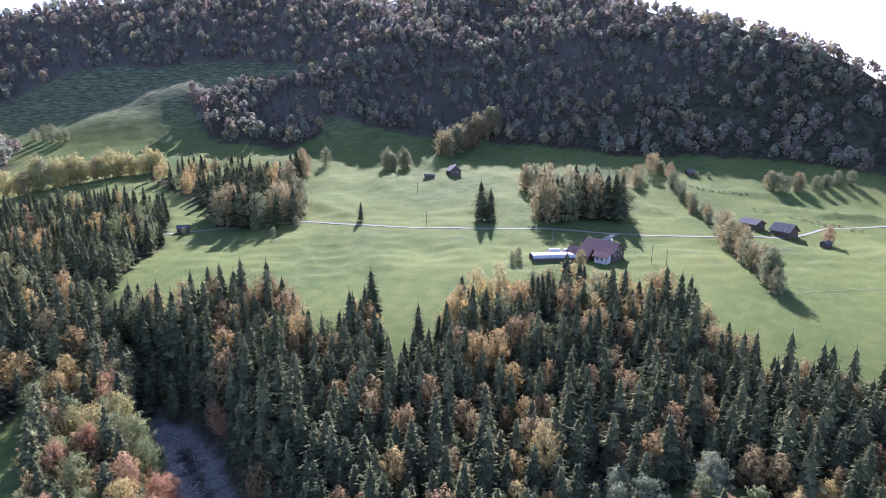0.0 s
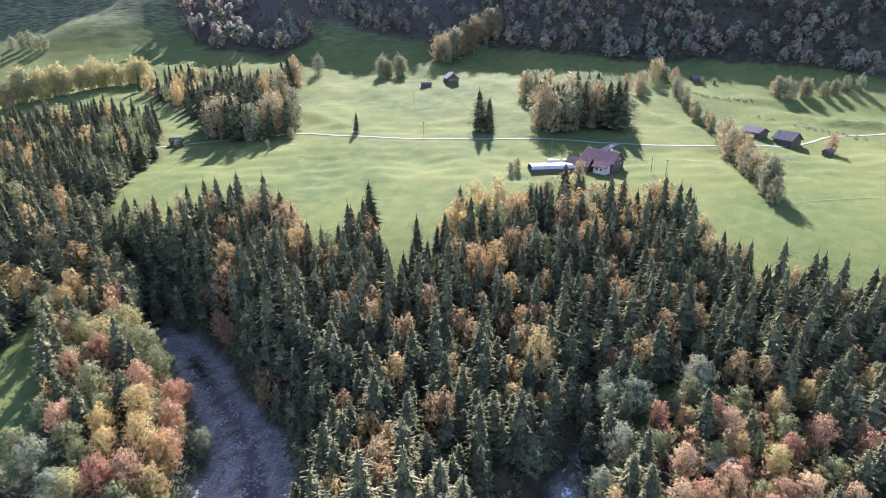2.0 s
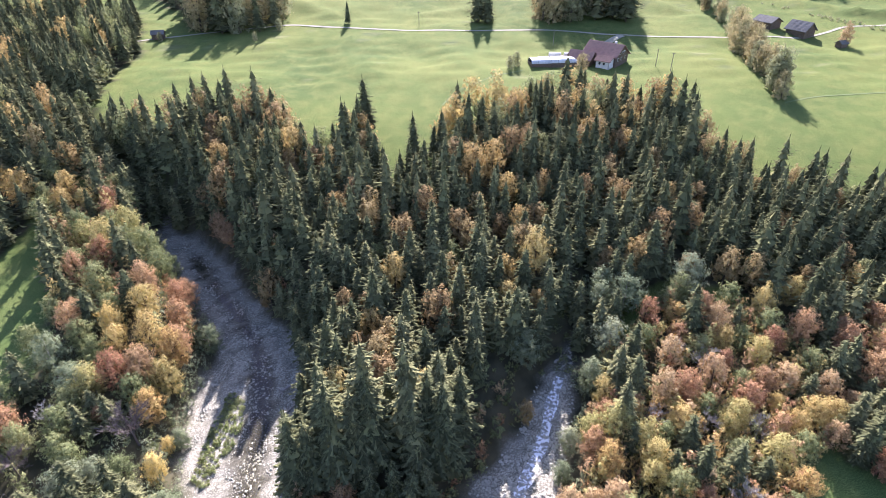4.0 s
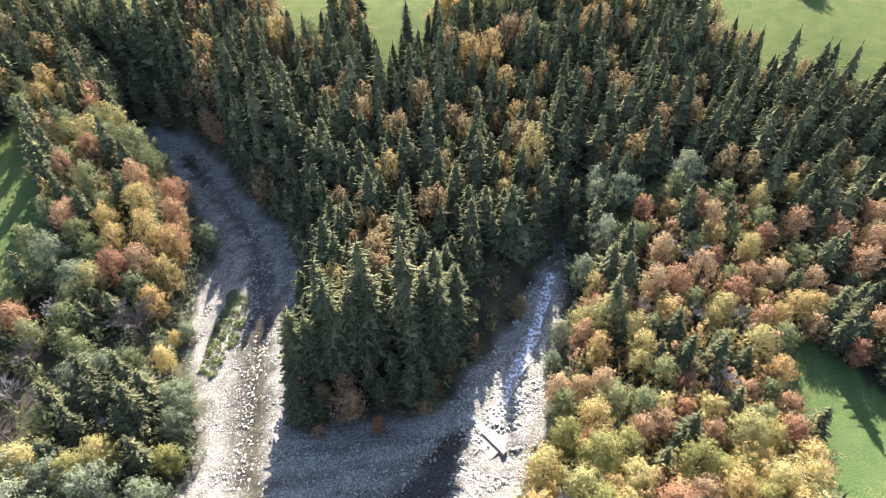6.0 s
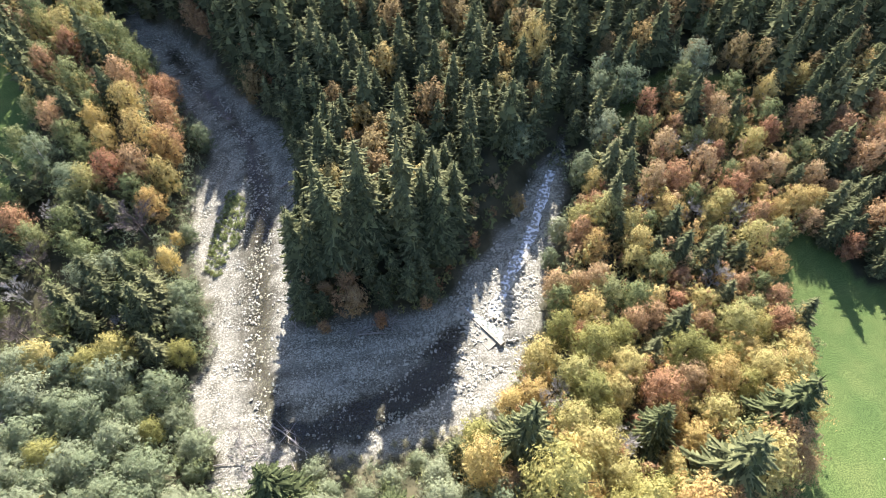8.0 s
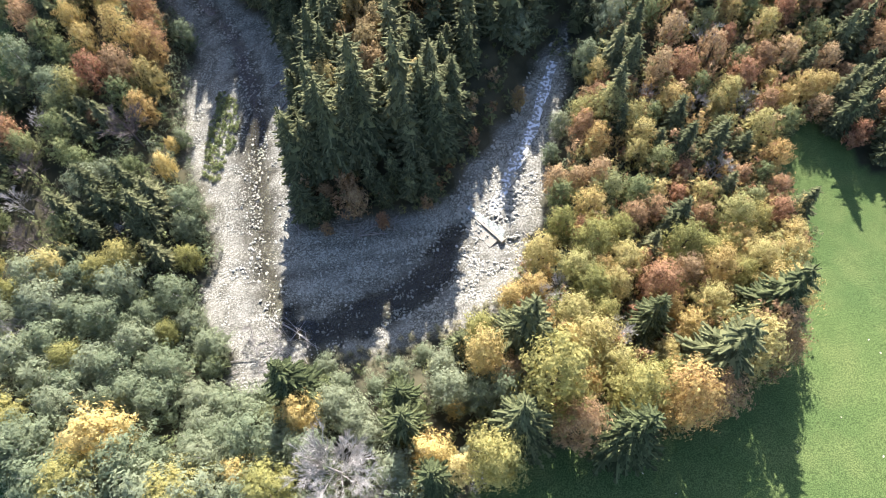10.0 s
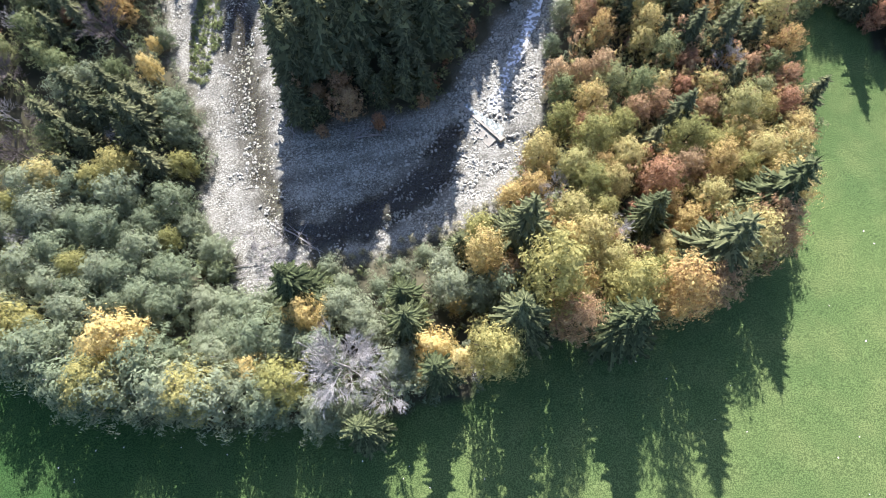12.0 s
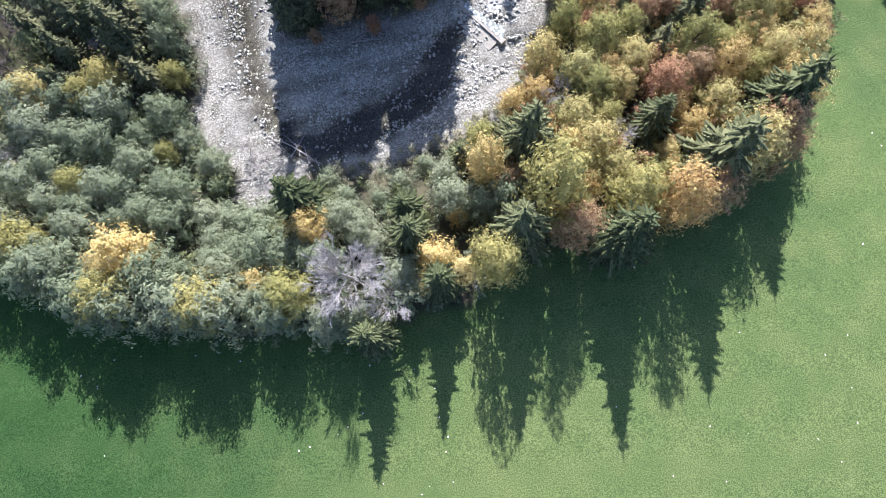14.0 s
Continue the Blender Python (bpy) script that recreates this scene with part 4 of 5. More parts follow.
thicket("fading green saplings and bushes between the trees", [(EAST_WOOD, 3.6), (SOUTH_WOOD, 4.2), (WEST_WOOD, 3.8), (POINT_BANK, 3.6)], GREEN, 75, 6.0, 1.9, 1.0, 64, 0.6)
STRAW = leaf_material("straw_leaves", [(0.0, (0.27, 0.252, 0.153)), (0.5, (0.342, 0.324, 0.198)), (1.0, (0.423, 0.378, 0.252))], 0.45, dim=0.75, ragged=0.57)
thicket("pale straw coloured brush beside the pool", [([(-24, 31), (-8, 31), (8, 35), (14, 43), (9, 43), (-2, 38), (-14, 35.5), (-24, 35)], 1.7)], STRAW, 99, 2.4, 1.2, 0.9, 40, -30)
thicket("tall willow scrub along the meadow edge", [([(-88, 27), (-73, 17), (-62, 9), (-53, 7), (-33, 5), (-12, 5), (0, 8), (0, 14), (-12, 11), (-33, 11), (-53, 13), (-70, 21), (-86, 31)], 2.5)], WILLOW, 101, 9.5, 2.6, 0.95, 90)
thicket("tall green scrub along the meadow edge", [([(3, 10), (12, 15), (24, 15), (38, 16), (50, 24), (60, 32), (66, 43), (60, 46), (52, 35), (40, 27), (24, 24), (10, 22), (3, 16)], 2.6)], GREEN, 105, 10.5, 2.6, 1.0, 90)
# Scrub added to darken the rocky humps; the last strip is a hedge.
thicket("low scrub added to darken the rocky humps of the upper meadow", [([(219, 356), (229, 344), (238, 339), (247, 328), (244, 323), (236, 331), (227, 338), (218, 350)], 2.6), ([(198, 377), (214, 368), (213, 363), (199, 373)], 3.4),
        ([(178, 423), (189, 412), (203, 406), (216, 402), (215, 399), (202, 402), (187, 408), (177, 419)], 2.4)], LONE["green"], 109, 1.5, 1.5, 0.9, 40)
thicket("dark green bushes on the shaded bank", [([(0, 68), (7, 78), (14, 90), (21, 104), (12, 104), (4, 92), (-4, 78)], 2.2)], GREEN, 97, 2.4, 1.5, 0.8, 60)
thicket("shaded green bushes in the narrow ravine", [([(24, 104), (36, 104), (46, 150), (34, 150)], 2.6)], GREEN, 95, 3.0, 1.8, 0.8, 70, -30)
BUTTERBUR = leaf_material("butterbur_leaves", [(0.0, (0.193, 0.23, 0.0924)), (0.5, (0.264, 0.295, 0.119)), (1.0, (0.347, 0.349, 0.158))], 0.34, dim=0.8, ragged=0.57)
thicket("low bright green plants growing on the gravel bar", [([(-54.5, 77), (-51, 76), (-49.5, 84), (-47.5, 92), (-49.5, 101), (-53.5, 103), (-55, 92)], 0.9)], BUTTERBUR, 91, 0.6, 0.85, 0.85, 26, -30)
thicket("golden saplings between the autumn trees", [(EAST_WOOD, 3.3), (WEST_HIGH, 4.0)], GOLD, 79, 7.0, 1.9, 1.1, 90)
thicket("rust brown saplings between the autumn trees", [(EAST_WOOD, 3.9), (WEST_HIGH, 3.8), (POINT_BANK, 4.6)], RUST, 83, 6.5, 1.9, 1.1, 90)


# ---- far woods, joined: too many to count ----
def far_template(kind, seed, rich):
    rng = random.Random(seed)
    tall, wide = (10, 4.6) if kind == "willow" else (14, 4.3)
    if rich:
        v, f = spruce_crown(rng, 19, 4.7, 15, 8, 2) if kind == "spruce" else plume_crown(rng, tall, wide, 26, 480, 0.62, point=1.0)
    elif kind == "spruce":
        v, f = spruce_crown(rng, 18, 3.6, 8, 5, 1)
    else:  # a broad closed crown of coarse clumps
        v, f = far_crown(rng, 13, 5.5, 5, 60, 1.85)
    return np.array([tuple(p) for p in v]), np.array(f)


def far_wood(name, label, kind, mat, places, rich):
    if not places:
        return
    temps = [far_template(kind, 100 + k, rich) for k in range(4)]
    r = random.Random(len(places))
    vs, fs, ts, base = [], [], [], 0
    zs = height(np.array([p[0] for p in places]), np.array([p[1] for p in places]))
    for (x, y, s), z in zip(places, zs):
        v, f = temps[r.randrange(4)]
        a = r.uniform(0, 6.28)
        c, d = math.cos(a) * s, math.sin(a) * s
        vs.append(np.stack([v[:, 0] * c - v[:, 1] * d + x, v[:, 0] * d + v[:, 1] * c + y, v[:, 2] * s * r.uniform(0.9, 1.15) + z - 0.3], 1))
        fs.append(f + base)
        ts.append(np.full(len(v), r.random()))
        base += len(v)
    ob = mesh_object(name, np.concatenate(vs), np.concatenate(fs), mat, tints=np.concatenate(ts))
    tagged(ob, label, "woodland", kind="stuff")


MATS = {"spruce": SPRUCE, "gold": SHADED_GOLD, "rust": SHADED_RUST, "yellow": YELLOW, "green": GREEN, "willow": WILLOW, "bare": SHADED_RUST}
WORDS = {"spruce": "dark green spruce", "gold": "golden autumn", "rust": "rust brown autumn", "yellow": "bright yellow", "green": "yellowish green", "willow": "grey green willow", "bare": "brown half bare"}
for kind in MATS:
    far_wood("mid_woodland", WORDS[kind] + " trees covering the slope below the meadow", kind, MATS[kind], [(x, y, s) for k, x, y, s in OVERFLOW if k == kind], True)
MOUNTAIN = {k: [] for k in ("spruce", "gold", "rust", "green")}
r_hill = random.Random(77)
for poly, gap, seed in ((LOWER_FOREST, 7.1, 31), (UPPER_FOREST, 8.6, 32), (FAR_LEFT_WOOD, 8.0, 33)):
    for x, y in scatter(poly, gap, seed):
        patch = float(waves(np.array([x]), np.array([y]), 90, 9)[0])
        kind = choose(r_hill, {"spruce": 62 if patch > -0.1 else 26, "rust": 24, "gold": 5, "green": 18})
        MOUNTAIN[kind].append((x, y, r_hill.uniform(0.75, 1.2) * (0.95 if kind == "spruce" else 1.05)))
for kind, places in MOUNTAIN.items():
    far_wood("mountain_forest", WORDS[kind] + " trees covering the shaded mountain side", kind, HAZED[kind], places, False)


# ---- roads and banks ----
TRACK = plain("pale_gravel_track", (0.27, 0.25, 0.19), 0.95, (0.20, 0.195, 0.14), 0.3)


def smooth_line(line, gap):
    """Points along a smooth line through the given ones."""
    pts = [Vector(p) if len(p) == 3 else Vector((p[0], p[1], 0)) for p in line]
    dense = []
    for i in range(len(pts) - 1):
        p0, p1, p2, p3 = pts[max(i - 1, 0)], pts[i], pts[i + 1], pts[min(i + 2, len(pts) - 1)]
        n = max(2, int((p2 - p1).length / gap))
        for k in range(n):
            t = k / n
            dense.append(0.5 * ((2 * p1) + (p2 - p0) * t + (2 * p0 - 5 * p1 + 4 * p2 - p3) * t * t + (3 * p1 - p0 - 3 * p2 + p3) * t ** 3))
    return dense + [pts[-1]]


def ribbon(name, line, wide, mat, lift=0.12, gap=3.0, ragged=0.0, seed=0, level=None):
    """A strip laid on the land along a smooth line, seven points across."""
    r = random.Random(seed)
    dense = smooth_line(line, gap)
    v, f = [], []
    for i, p in enumerate(dense):
        way = (dense[min(i + 1, len(dense) - 1)] - dense[max(i - 1, 0)]).normalized()
        side = Vector((-way.y, way.x, 0))
        w = wide * (1 + r.uniform(-ragged, ragged))
        for k in range(7):
            o = w * (k / 6 - 0.5)
            x, y = p.x + side.x * o, p.y + side.y * o
            v.append((x, y, (ground_at(x, y) if level is None else level(p)) + lift))
        if i:
            b = 7 * i
            f += [(b - 7 + k, b + k, b + k + 1, b - 6 + k) for k in range(6)]
    return mesh_object(name, v, f, mat, smooth_faces=True)


road = ribbon("road", [(-230, 292), (-190, 303), (-152, 322), (-120, 334), (-92, 343), (-50, 337), (-8, 332), (40, 330), (72, 328), (100, 320), (149, 314), (199, 316), (230, 330), (263, 333), (330, 345), (400, 370)], 1.9, TRACK, 0.2)
tagged(road, "pale gravel farm track across the meadow", "road", kind="structure")
drive = ribbon("driveway", [(100, 319), (92, 312), (80, 302), (70, 293), (62, 287), (50, 285)], 4.0, TRACK, 0.26)
tagged(drive, "pale gravel drive down to the farm", "road", kind="structure")

# ---- brook: water, stones, weir, driftwood ----
def water_material(name, colour, foam):
    m, nodes, links, shader, _ = material(name)
    n = noise_tex(nodes, links, 1.3, 6)
    r = ramp(nodes, [(foam - 0.06, colour), (foam + 0.07, (0.75, 0.76, 0.76))])
    links.new(n.outputs[0], r.inputs[0])
    links.new(r.outputs[0], shader.inputs["Base Color"])
    shader.inputs["Roughness"].default_value = 0.4
    shader.inputs["Specular IOR Level"].default_value = 0.12
    b, n2 = nodes.new("ShaderNodeBump"), noise_tex(nodes, links, 2.2, 4)
    b.inputs["Strength"].default_value, b.inputs["Distance"].default_value = 0.5, 0.12
    links.new(n2.outputs[0], b.inputs["Height"])
    links.new(b.outputs[0], shader.inputs["Normal"])
    return m


def clear_water():
    """Clear shallow water that shows the wet stones under it."""
    m, nodes, links, shader, _ = material("clear_water")
    shader.inputs["Base Color"].default_value = (0.72, 0.74, 0.66, 1)
    shader.inputs["Transmission Weight"].default_value, shader.inputs["IOR"].default_value, shader.inputs["Roughness"].default_value = 1.0, 1.33, 0.06
    b, n2 = nodes.new("ShaderNodeBump"), noise_tex(nodes, links, 2.2, 4)
    b.inputs["Strength"].default_value, b.inputs["Distance"].default_value = 0.6, 0.12
    links.new(n2.outputs[0], b.inputs["Height"])
    links.new(b.outputs[0], shader.inputs["Normal"])
    return m


CALM, RAPID = clear_water(), water_material("white_water", (0.24, 0.235, 0.20), 0.5)
for name, line, wide, mat, label, lift in (
        ("brook_water", [q[:2] for q in BROOK_LINE], 6.5, CALM, "shallow clear brook water over pale gravel", -0.2),
        ("pool_water", [q[:2] for q in POOL_LINE], 8.0, CALM, "dark shallow pool water round the gravel bar", -0.16),
        ("rapid_water", [(30, 104), (27, 97), (24.5, 90), (21, 82), (17, 75), (13.5, 68), (11.5, 63.5)], 2.6, RAPID, "white rapid water running over stones", 0.12)):
    tagged(ribbon(name, line, wide, mat, lift, 1.2, 0.25, 4), label, "water", kind="structure").visible_shadow = False

STONE = plain("pale_limestone", (0.44, 0.417, 0.335), 0.9, (0.26, 0.246, 0.192), 0.9, 0.5)
CONCRETE = plain("weathered_concrete", (0.36, 0.325, 0.25), 0.9, (0.27, 0.245, 0.19), 0.8, 0.4)
DEADWOOD = plain("bleached_driftwood", (0.38, 0.345, 0.305), 0.9, (0.22, 0.195, 0.17), 1.5, 0.4)


def stone_template(rng, rings=1):
    v, f = [], []
    bm = bmesh.new()
    bmesh.ops.create_icosphere(bm, subdivisions=rings, radius=1.0)
    for w in bm.verts:
        w.co *= rng.uniform(0.6, 1.2)
        w.co.z *= 0.6
    v = [tuple(w.co) for w in bm.verts]
    f = [tuple(w.index for w in p.verts) for p in bm.faces]
    bm.free()
    return v, f


def gravel_stones(n, seed):
    """Loose stones over the bed, too many to count."""
    r = random.Random(seed)
    temps = [(np.array([(r.uniform(0.6, 1.1) * a, r.uniform(0.6, 1.1) * b, r.uniform(0.35, 0.6) * c) for a, b, c in ((1, 0, 0), (0, 1, 0), (-1, 0, 0), (0, -1, 0), (0, 0, 1), (0.6, 0.6, 0.5), (-0.6, -0.5, 0.5))])) for _ in range(6)]
    tri = np.array([(0, 5, 4), (5, 1, 4), (1, 2, 4), (2, 6, 4), (6, 3, 4), (3, 0, 4), (0, 1, 5), (2, 3, 6)])
    xs, ys = np.array([r.uniform(-90, 36) for _ in range(n * 9)]), np.array([r.uniform(27, 165) for _ in range(n * 9)])
    d = np.minimum(brook_distance(xs, ys, LEFT_BROOK, LEFT_WIDE)[0], brook_distance(xs, ys, RIGHT_BROOK, RIGHT_WIDE)[0])
    ok = (d < 1.5) & (waves(xs, ys, 11, 8) + np.array([r.gauss(0, 0.6) for _ in xs]) > np.where(xs > 4, -1.6, -0.1))
    xs, ys = xs[ok][:n], ys[ok][:n]
    wet = np.minimum(brook_distance(xs, ys, BROOK_LINE, BROOK_WIDE)[0], brook_distance(xs, ys, POOL_LINE, POOL_WIDE)[0])
    zs = height(xs, ys) - 0.08 - 0.42 * (1 - smooth(-0.8, 1.6, wet)) - 0.05
    vs, fs = [], []
    for i, (x, y, z) in enumerate(zip(xs, ys, zs)):
        s, a = (0.1 + 0.36 * r.random() ** 4.5) * (1.45 if x > 4 else 1.0), r.uniform(0, 6.28)
        t = temps[i % 6] * s
        vs.append(np.stack([t[:, 0] * math.cos(a) - t[:, 1] * math.sin(a) + x, t[:, 0] * math.sin(a) + t[:, 1] * math.cos(a) + y, t[:, 2] + z], 1))
        fs.append(tri + 7 * i)
    ob = mesh_object("gravel_stones", np.concatenate(vs), np.concatenate(fs), STONE)
    tagged(ob, "pale limestone cobbles strewn over the brook bed", "gravel", kind="stuff")


gravel_stones(25000, 61)


def boulders():
    r = random.Random(62)
    protos = []
    for k in range(5):
        v, f = stone_template(r, 1)
        protos.append((v, f))
    def lay(x, y, s):
        v, f = protos[r.randrange(5)]
        ob = mesh_object("boulder", v, f, STONE)
        ob.matrix_basis = pose(x, y, ground_at(x, y) + 0.15 * s, r.uniform(-15, 15), r.uniform(-15, 15), r.uniform(0, 360)) @ Matrix.Diagonal((s, s * r.uniform(0.6, 1.0), s * r.uniform(0.5, 0.85), 1))
        tagged(ob, "pale angular limestone boulder in the brook bed", "boulder", group="boulders in the brook bed")
    for _ in range(170):  # the blocks above the weir
        u = r.uniform(-1, 1)
        lay(15.5 + 3.4 * u + r.gauss(0, 2.4), 69.5 + 6.0 * u + r.gauss(0, 2.4), r.uniform(0.28, 0.72))
    for _ in range(36):
        u = r.random()
        lay(18 + 8 * u + r.uniform(-2.5, 2.5), 77 + 18 * u, r.uniform(0.28, 0.62))
    for _ in range(34):  # below the weir
        lay(6.5 + r.gauss(0, 3.0), 54 + r.gauss(0, 4.0), r.uniform(0.2, 0.5))
    for _ in range(34):  # the edge of the pool
        u = r.random()
        lay(6 - 14 * u + r.uniform(-1.5, 1.5), 49 - 9 * u + r.uniform(-1.5, 1.5), r.uniform(0.25, 0.6))
    for _ in range(24):
        u = r.random()
        lay(-37 - 6 * u + r.uniform(-8, 8), 34 + 60 * u, r.uniform(0.22, 0.5))


boulders()


def box(name, size, mat, parent, at=(0, 0, 0), turn=(0, 0, 0), bevel=0.03, label=""):
    bm = bmesh.new()
    bmesh.ops.create_cube(bm, size=1.0)
    bmesh.ops.scale(bm, vec=size, verts=bm.verts)
    if bevel:
        bmesh.ops.bevel(bm, geom=bm.edges[:], offset=bevel, segments=1, affect="EDGES")
    me = bpy.data.meshes.new(name)
    bm.to_mesh(me)
    bm.free()
    me.materials.append(mat)
    ob = new(name, me)
    ob.parent = parent
    ob.matrix_basis = pose(*at, *turn)
    if label:
        ob["label"] = label
    return ob


weir = new("weir")
weir.matrix_basis = pose(8.9, 61.6, -8.5, 0, 0, -49.6)
tagged(weir, "low concrete weir with water spilling over its crest", "weir")
box("crest", (11.6, 0.7, 1.3), CONCRETE, weir, (0, 0, -0.3), bevel=0.08)
box("apron", (11.0, 2.6, 0.5), CONCRETE, weir, (-0.2, -1.6, -0.42), (7, 0, 0), 0.08, "wet sloping concrete apron")
box("wing_wall", (0.9, 1.3, 1.1), CONCRETE, weir, (-5.9, 0.2, -0.1), bevel=0.1)
box("wing_wall", (0.8, 1.3, 1.1), CONCRETE, weir, (6.0, 0.2, -0.1), bevel=0.1)
r_foam = random.Random(3)
v, f = [], []
for k in range(41):
    u = k / 40
    w = 0.5 + 2.0 * u ** 1.4 * (1 - smooth(0.86, 1.04, u)) + r_foam.uniform(-0.25, 0.35)
    for q in range(5):
        v.append((-5.6 + 11.2 * u, 0.3 + w * q / 4, 0.0 + 0.03 * q + r_foam.uniform(0, 0.05)))
    if k:
        f += [(5 * k - 5 + q, 5 * k + q, 5 * k + q + 1, 5 * k - 4 + q) for q in range(4)]
foam = mesh_object("foam_water", v, f, water_material("pale_spill_water", (0.20, 0.215, 0.175), 0.53))
foam.matrix_basis = pose(8.9, 61.6, -8.13, 0, 0, -49.6)
tagged(foam, "white foaming water above the weir", "water", kind="structure")


def driftwood(x, y, z, turn, tilt, long, thick, seed, name="driftwood_log", label="bleached fallen tree trunk with broken branch stubs"):
    r = random.Random(seed)
    v, f = [], []
    p, way = Vector((-long / 2, 0, 0)), Vector((1, 0, 0))
    for k in range(5):
        way = (way + Vector((0, r.uniform(-0.12, 0.12), r.uniform(-0.08, 0.08)))).normalized()
        q = p + way * long / 5
        tube(v, f, p, q, thick * (1 - k * 0.15), thick * (1 - (k + 1) * 0.15), 6)
        if k:
            tube(v, f, p, p + Vector((r.uniform(0.2, 0.9), r.uniform(-1, 1), r.uniform(0, 0.9))) * long * 0.16, thick * 0.35, thick * 0.08, 4)
        p = q
    for k in range(6):
        a = k * 1.05
        tube(v, f, (-long / 2, 0, 0), (-long / 2 - 0.4, math.cos(a) * thick * 3.4, math.sin(a) * thick * 3.4), thick * 0.5, thick * 0.1, 4)
    ob = mesh_object(name, v, f, DEADWOOD)
    ob.matrix_basis = pose(x, y, ground_at(x, y) + z, 0, tilt, turn)
    return tagged(ob, label, "log", group="driftwood on the bank")


for k, (x, y, turn, tilt, long, thick) in enumerate(((-38, 106, 60, 4, 9, 0.34), (-37, 102, 105, 6, 7, 0.28), (-36.5, 98, 55, -5, 6, 0.22), (-35.5, 94, 70, 3, 6, 0.18),
                                                     (-14, 61, 8, 3, 8, 0.2), (-12, 62, -12, 5, 7, 0.17), (-15, 63, 25, -4, 7, 0.15), (-13, 64, 80, 14, 6, 0.14), (-10, 65, 60, 20, 5, 0.14),
                                                     (-31, 62, -50, 5, 6, 0.14), (-32, 64, 100, 9, 5, 0.12), (-29, 38, -32, 2, 10, 0.17), (-35, 35, 40, 4, 6, 0.14), (-38, 32, 150, 4, 7, 0.13),
                                                     (-41, 34, 10, 3, 6, 0.12), (-36, 31, 85, 5, 5, 0.1))):
    driftwood(x, y, thick + 0.1, turn, tilt, long, thick, 200 + k)


def branch_heap():
    """Dry flood wood where the two brooks meet, each branch by itself."""
    r = random.Random(77)
    for k in range(44):
        driftwood(-36 + r.uniform(-8, 8), 33 + r.uniform(-5, 8), 0.15 + r.uniform(0, 0.5), r.uniform(0, 180), r.uniform(-12, 12), r.uniform(2.5, 5.5), r.uniform(0.05, 0.09), 300 + k, "dry_branch", "dry bleached flood branch on the gravel")
    for k in range(14):
        driftwood(-14 + r.uniform(-7, 7), 62.5 + r.uniform(-2, 2), 0.2 + r.uniform(0, 0.7), r.uniform(0, 180), r.uniform(-18, 18), r.uniform(3, 6), r.uniform(0.06, 0.11), 340 + k, "dry_branch", "dead branch washed up under the spruces")


branch_heap()
PATH = plain("worn_grass_path", (0.12, 0.145, 0.06), 0.95, (0.09, 0.12, 0.045), 0.4)
for line in ([(40, 268), (30, 262), (18, 250), (8, 240), (2, 228)], [(142, 226), (160, 232), (185, 235), (215, 236), (260, 245)]):
    tagged(ribbon("path", line, 0.8, PATH, 0.1), "worn path trodden through the meadow grass", "path", kind="structure")


# ---- buildings ----
WALL_WOOD = plain("weathered_timber", (0.16, 0.115, 0.08), 0.85, (0.10, 0.075, 0.055), 1.5)
PLASTER = plain("pale_plaster", (0.66, 0.62, 0.55), 0.9, (0.56, 0.53, 0.47), 0.6)
ROOF_RED = plain("red_brown_roof_tiles", (0.27, 0.165, 0.13), 0.95, (0.20, 0.13, 0.105), 0.8)
ROOF_GREY = plain("grey_roof_shingles", (0.17, 0.162, 0.148), 1.0, (0.115, 0.11, 0.10), 0.8)
WHITE_SHEET = plain("white_sheet_roof", (0.58, 0.57, 0.53), 0.7, (0.40, 0.395, 0.37), 0.5)
GLASS = plain("dark_window_glass", (0.03, 0.035, 0.04), 0.08)
FRAME_WHITE = plain("white_window_frame", (0.75, 0.74, 0.7), 0.6)


def gable(root, long, wide, wall, rise, at=(0, 0, 0), turn=0, wall_mat=WALL_WOOD, roof_mat=ROOF_RED, over=0.9, base=0.0):
    """Walls and two roof slopes with eaves, ridge along x."""
    m = pose(*at, 0, 0, turn)
    a, b = long / 2, wide / 2
    v = [(-a, -b, -1.5), (a, -b, -1.5), (a, b, -1.5), (-a, b, -1.5), (-a, -b, wall), (a, -b, wall), (a, b, wall), (-a, b, wall), (-a, 0, wall + rise), (a, 0, wall + rise)]
    for q in ((0, 1, 5, 4), (1, 2, 6, 9, 5), (2, 3, 7, 6), (3, 0, 4, 8, 7)):
        ob = mesh_object("wall", [v[k] for k in q], [tuple(range(len(q)))], wall_mat, root)
        ob.matrix_basis = m
        solid = ob.modifiers.new("thick", "SOLIDIFY")
        solid.thickness = 0.25
    for s in (-1, 1):
        t = 0.22
        low = (s * (b + over), wall - rise * over / b)
        v2 = [(k * (a + over), yy, zz + dz) for dz in (0.06, 0.06 + t) for k in (-1, 1) for yy, zz in ((0, wall + rise), low)]
        ob = mesh_object("roof", v2, [(0, 1, 3, 2), (4, 6, 7, 5), (0, 2, 6, 4), (1, 5, 7, 3), (0, 4, 5, 1), (2, 3, 7, 6)], roof_mat, root)
        ob.matrix_basis = m
        n = 9
        for k in range(n):  # battens that show as courses
            u = (k + 0.5) / n
            y0, z0 = low[0] * u, (wall + rise) + (low[1] - wall - rise) * u + 0.06 + t
            c = box("roof_course", (2 * (a + over) - 0.1, 0.1, 0.07), roof_mat, root)
            c.matrix_basis = m @ pose(0, y0, z0 + 0.02)


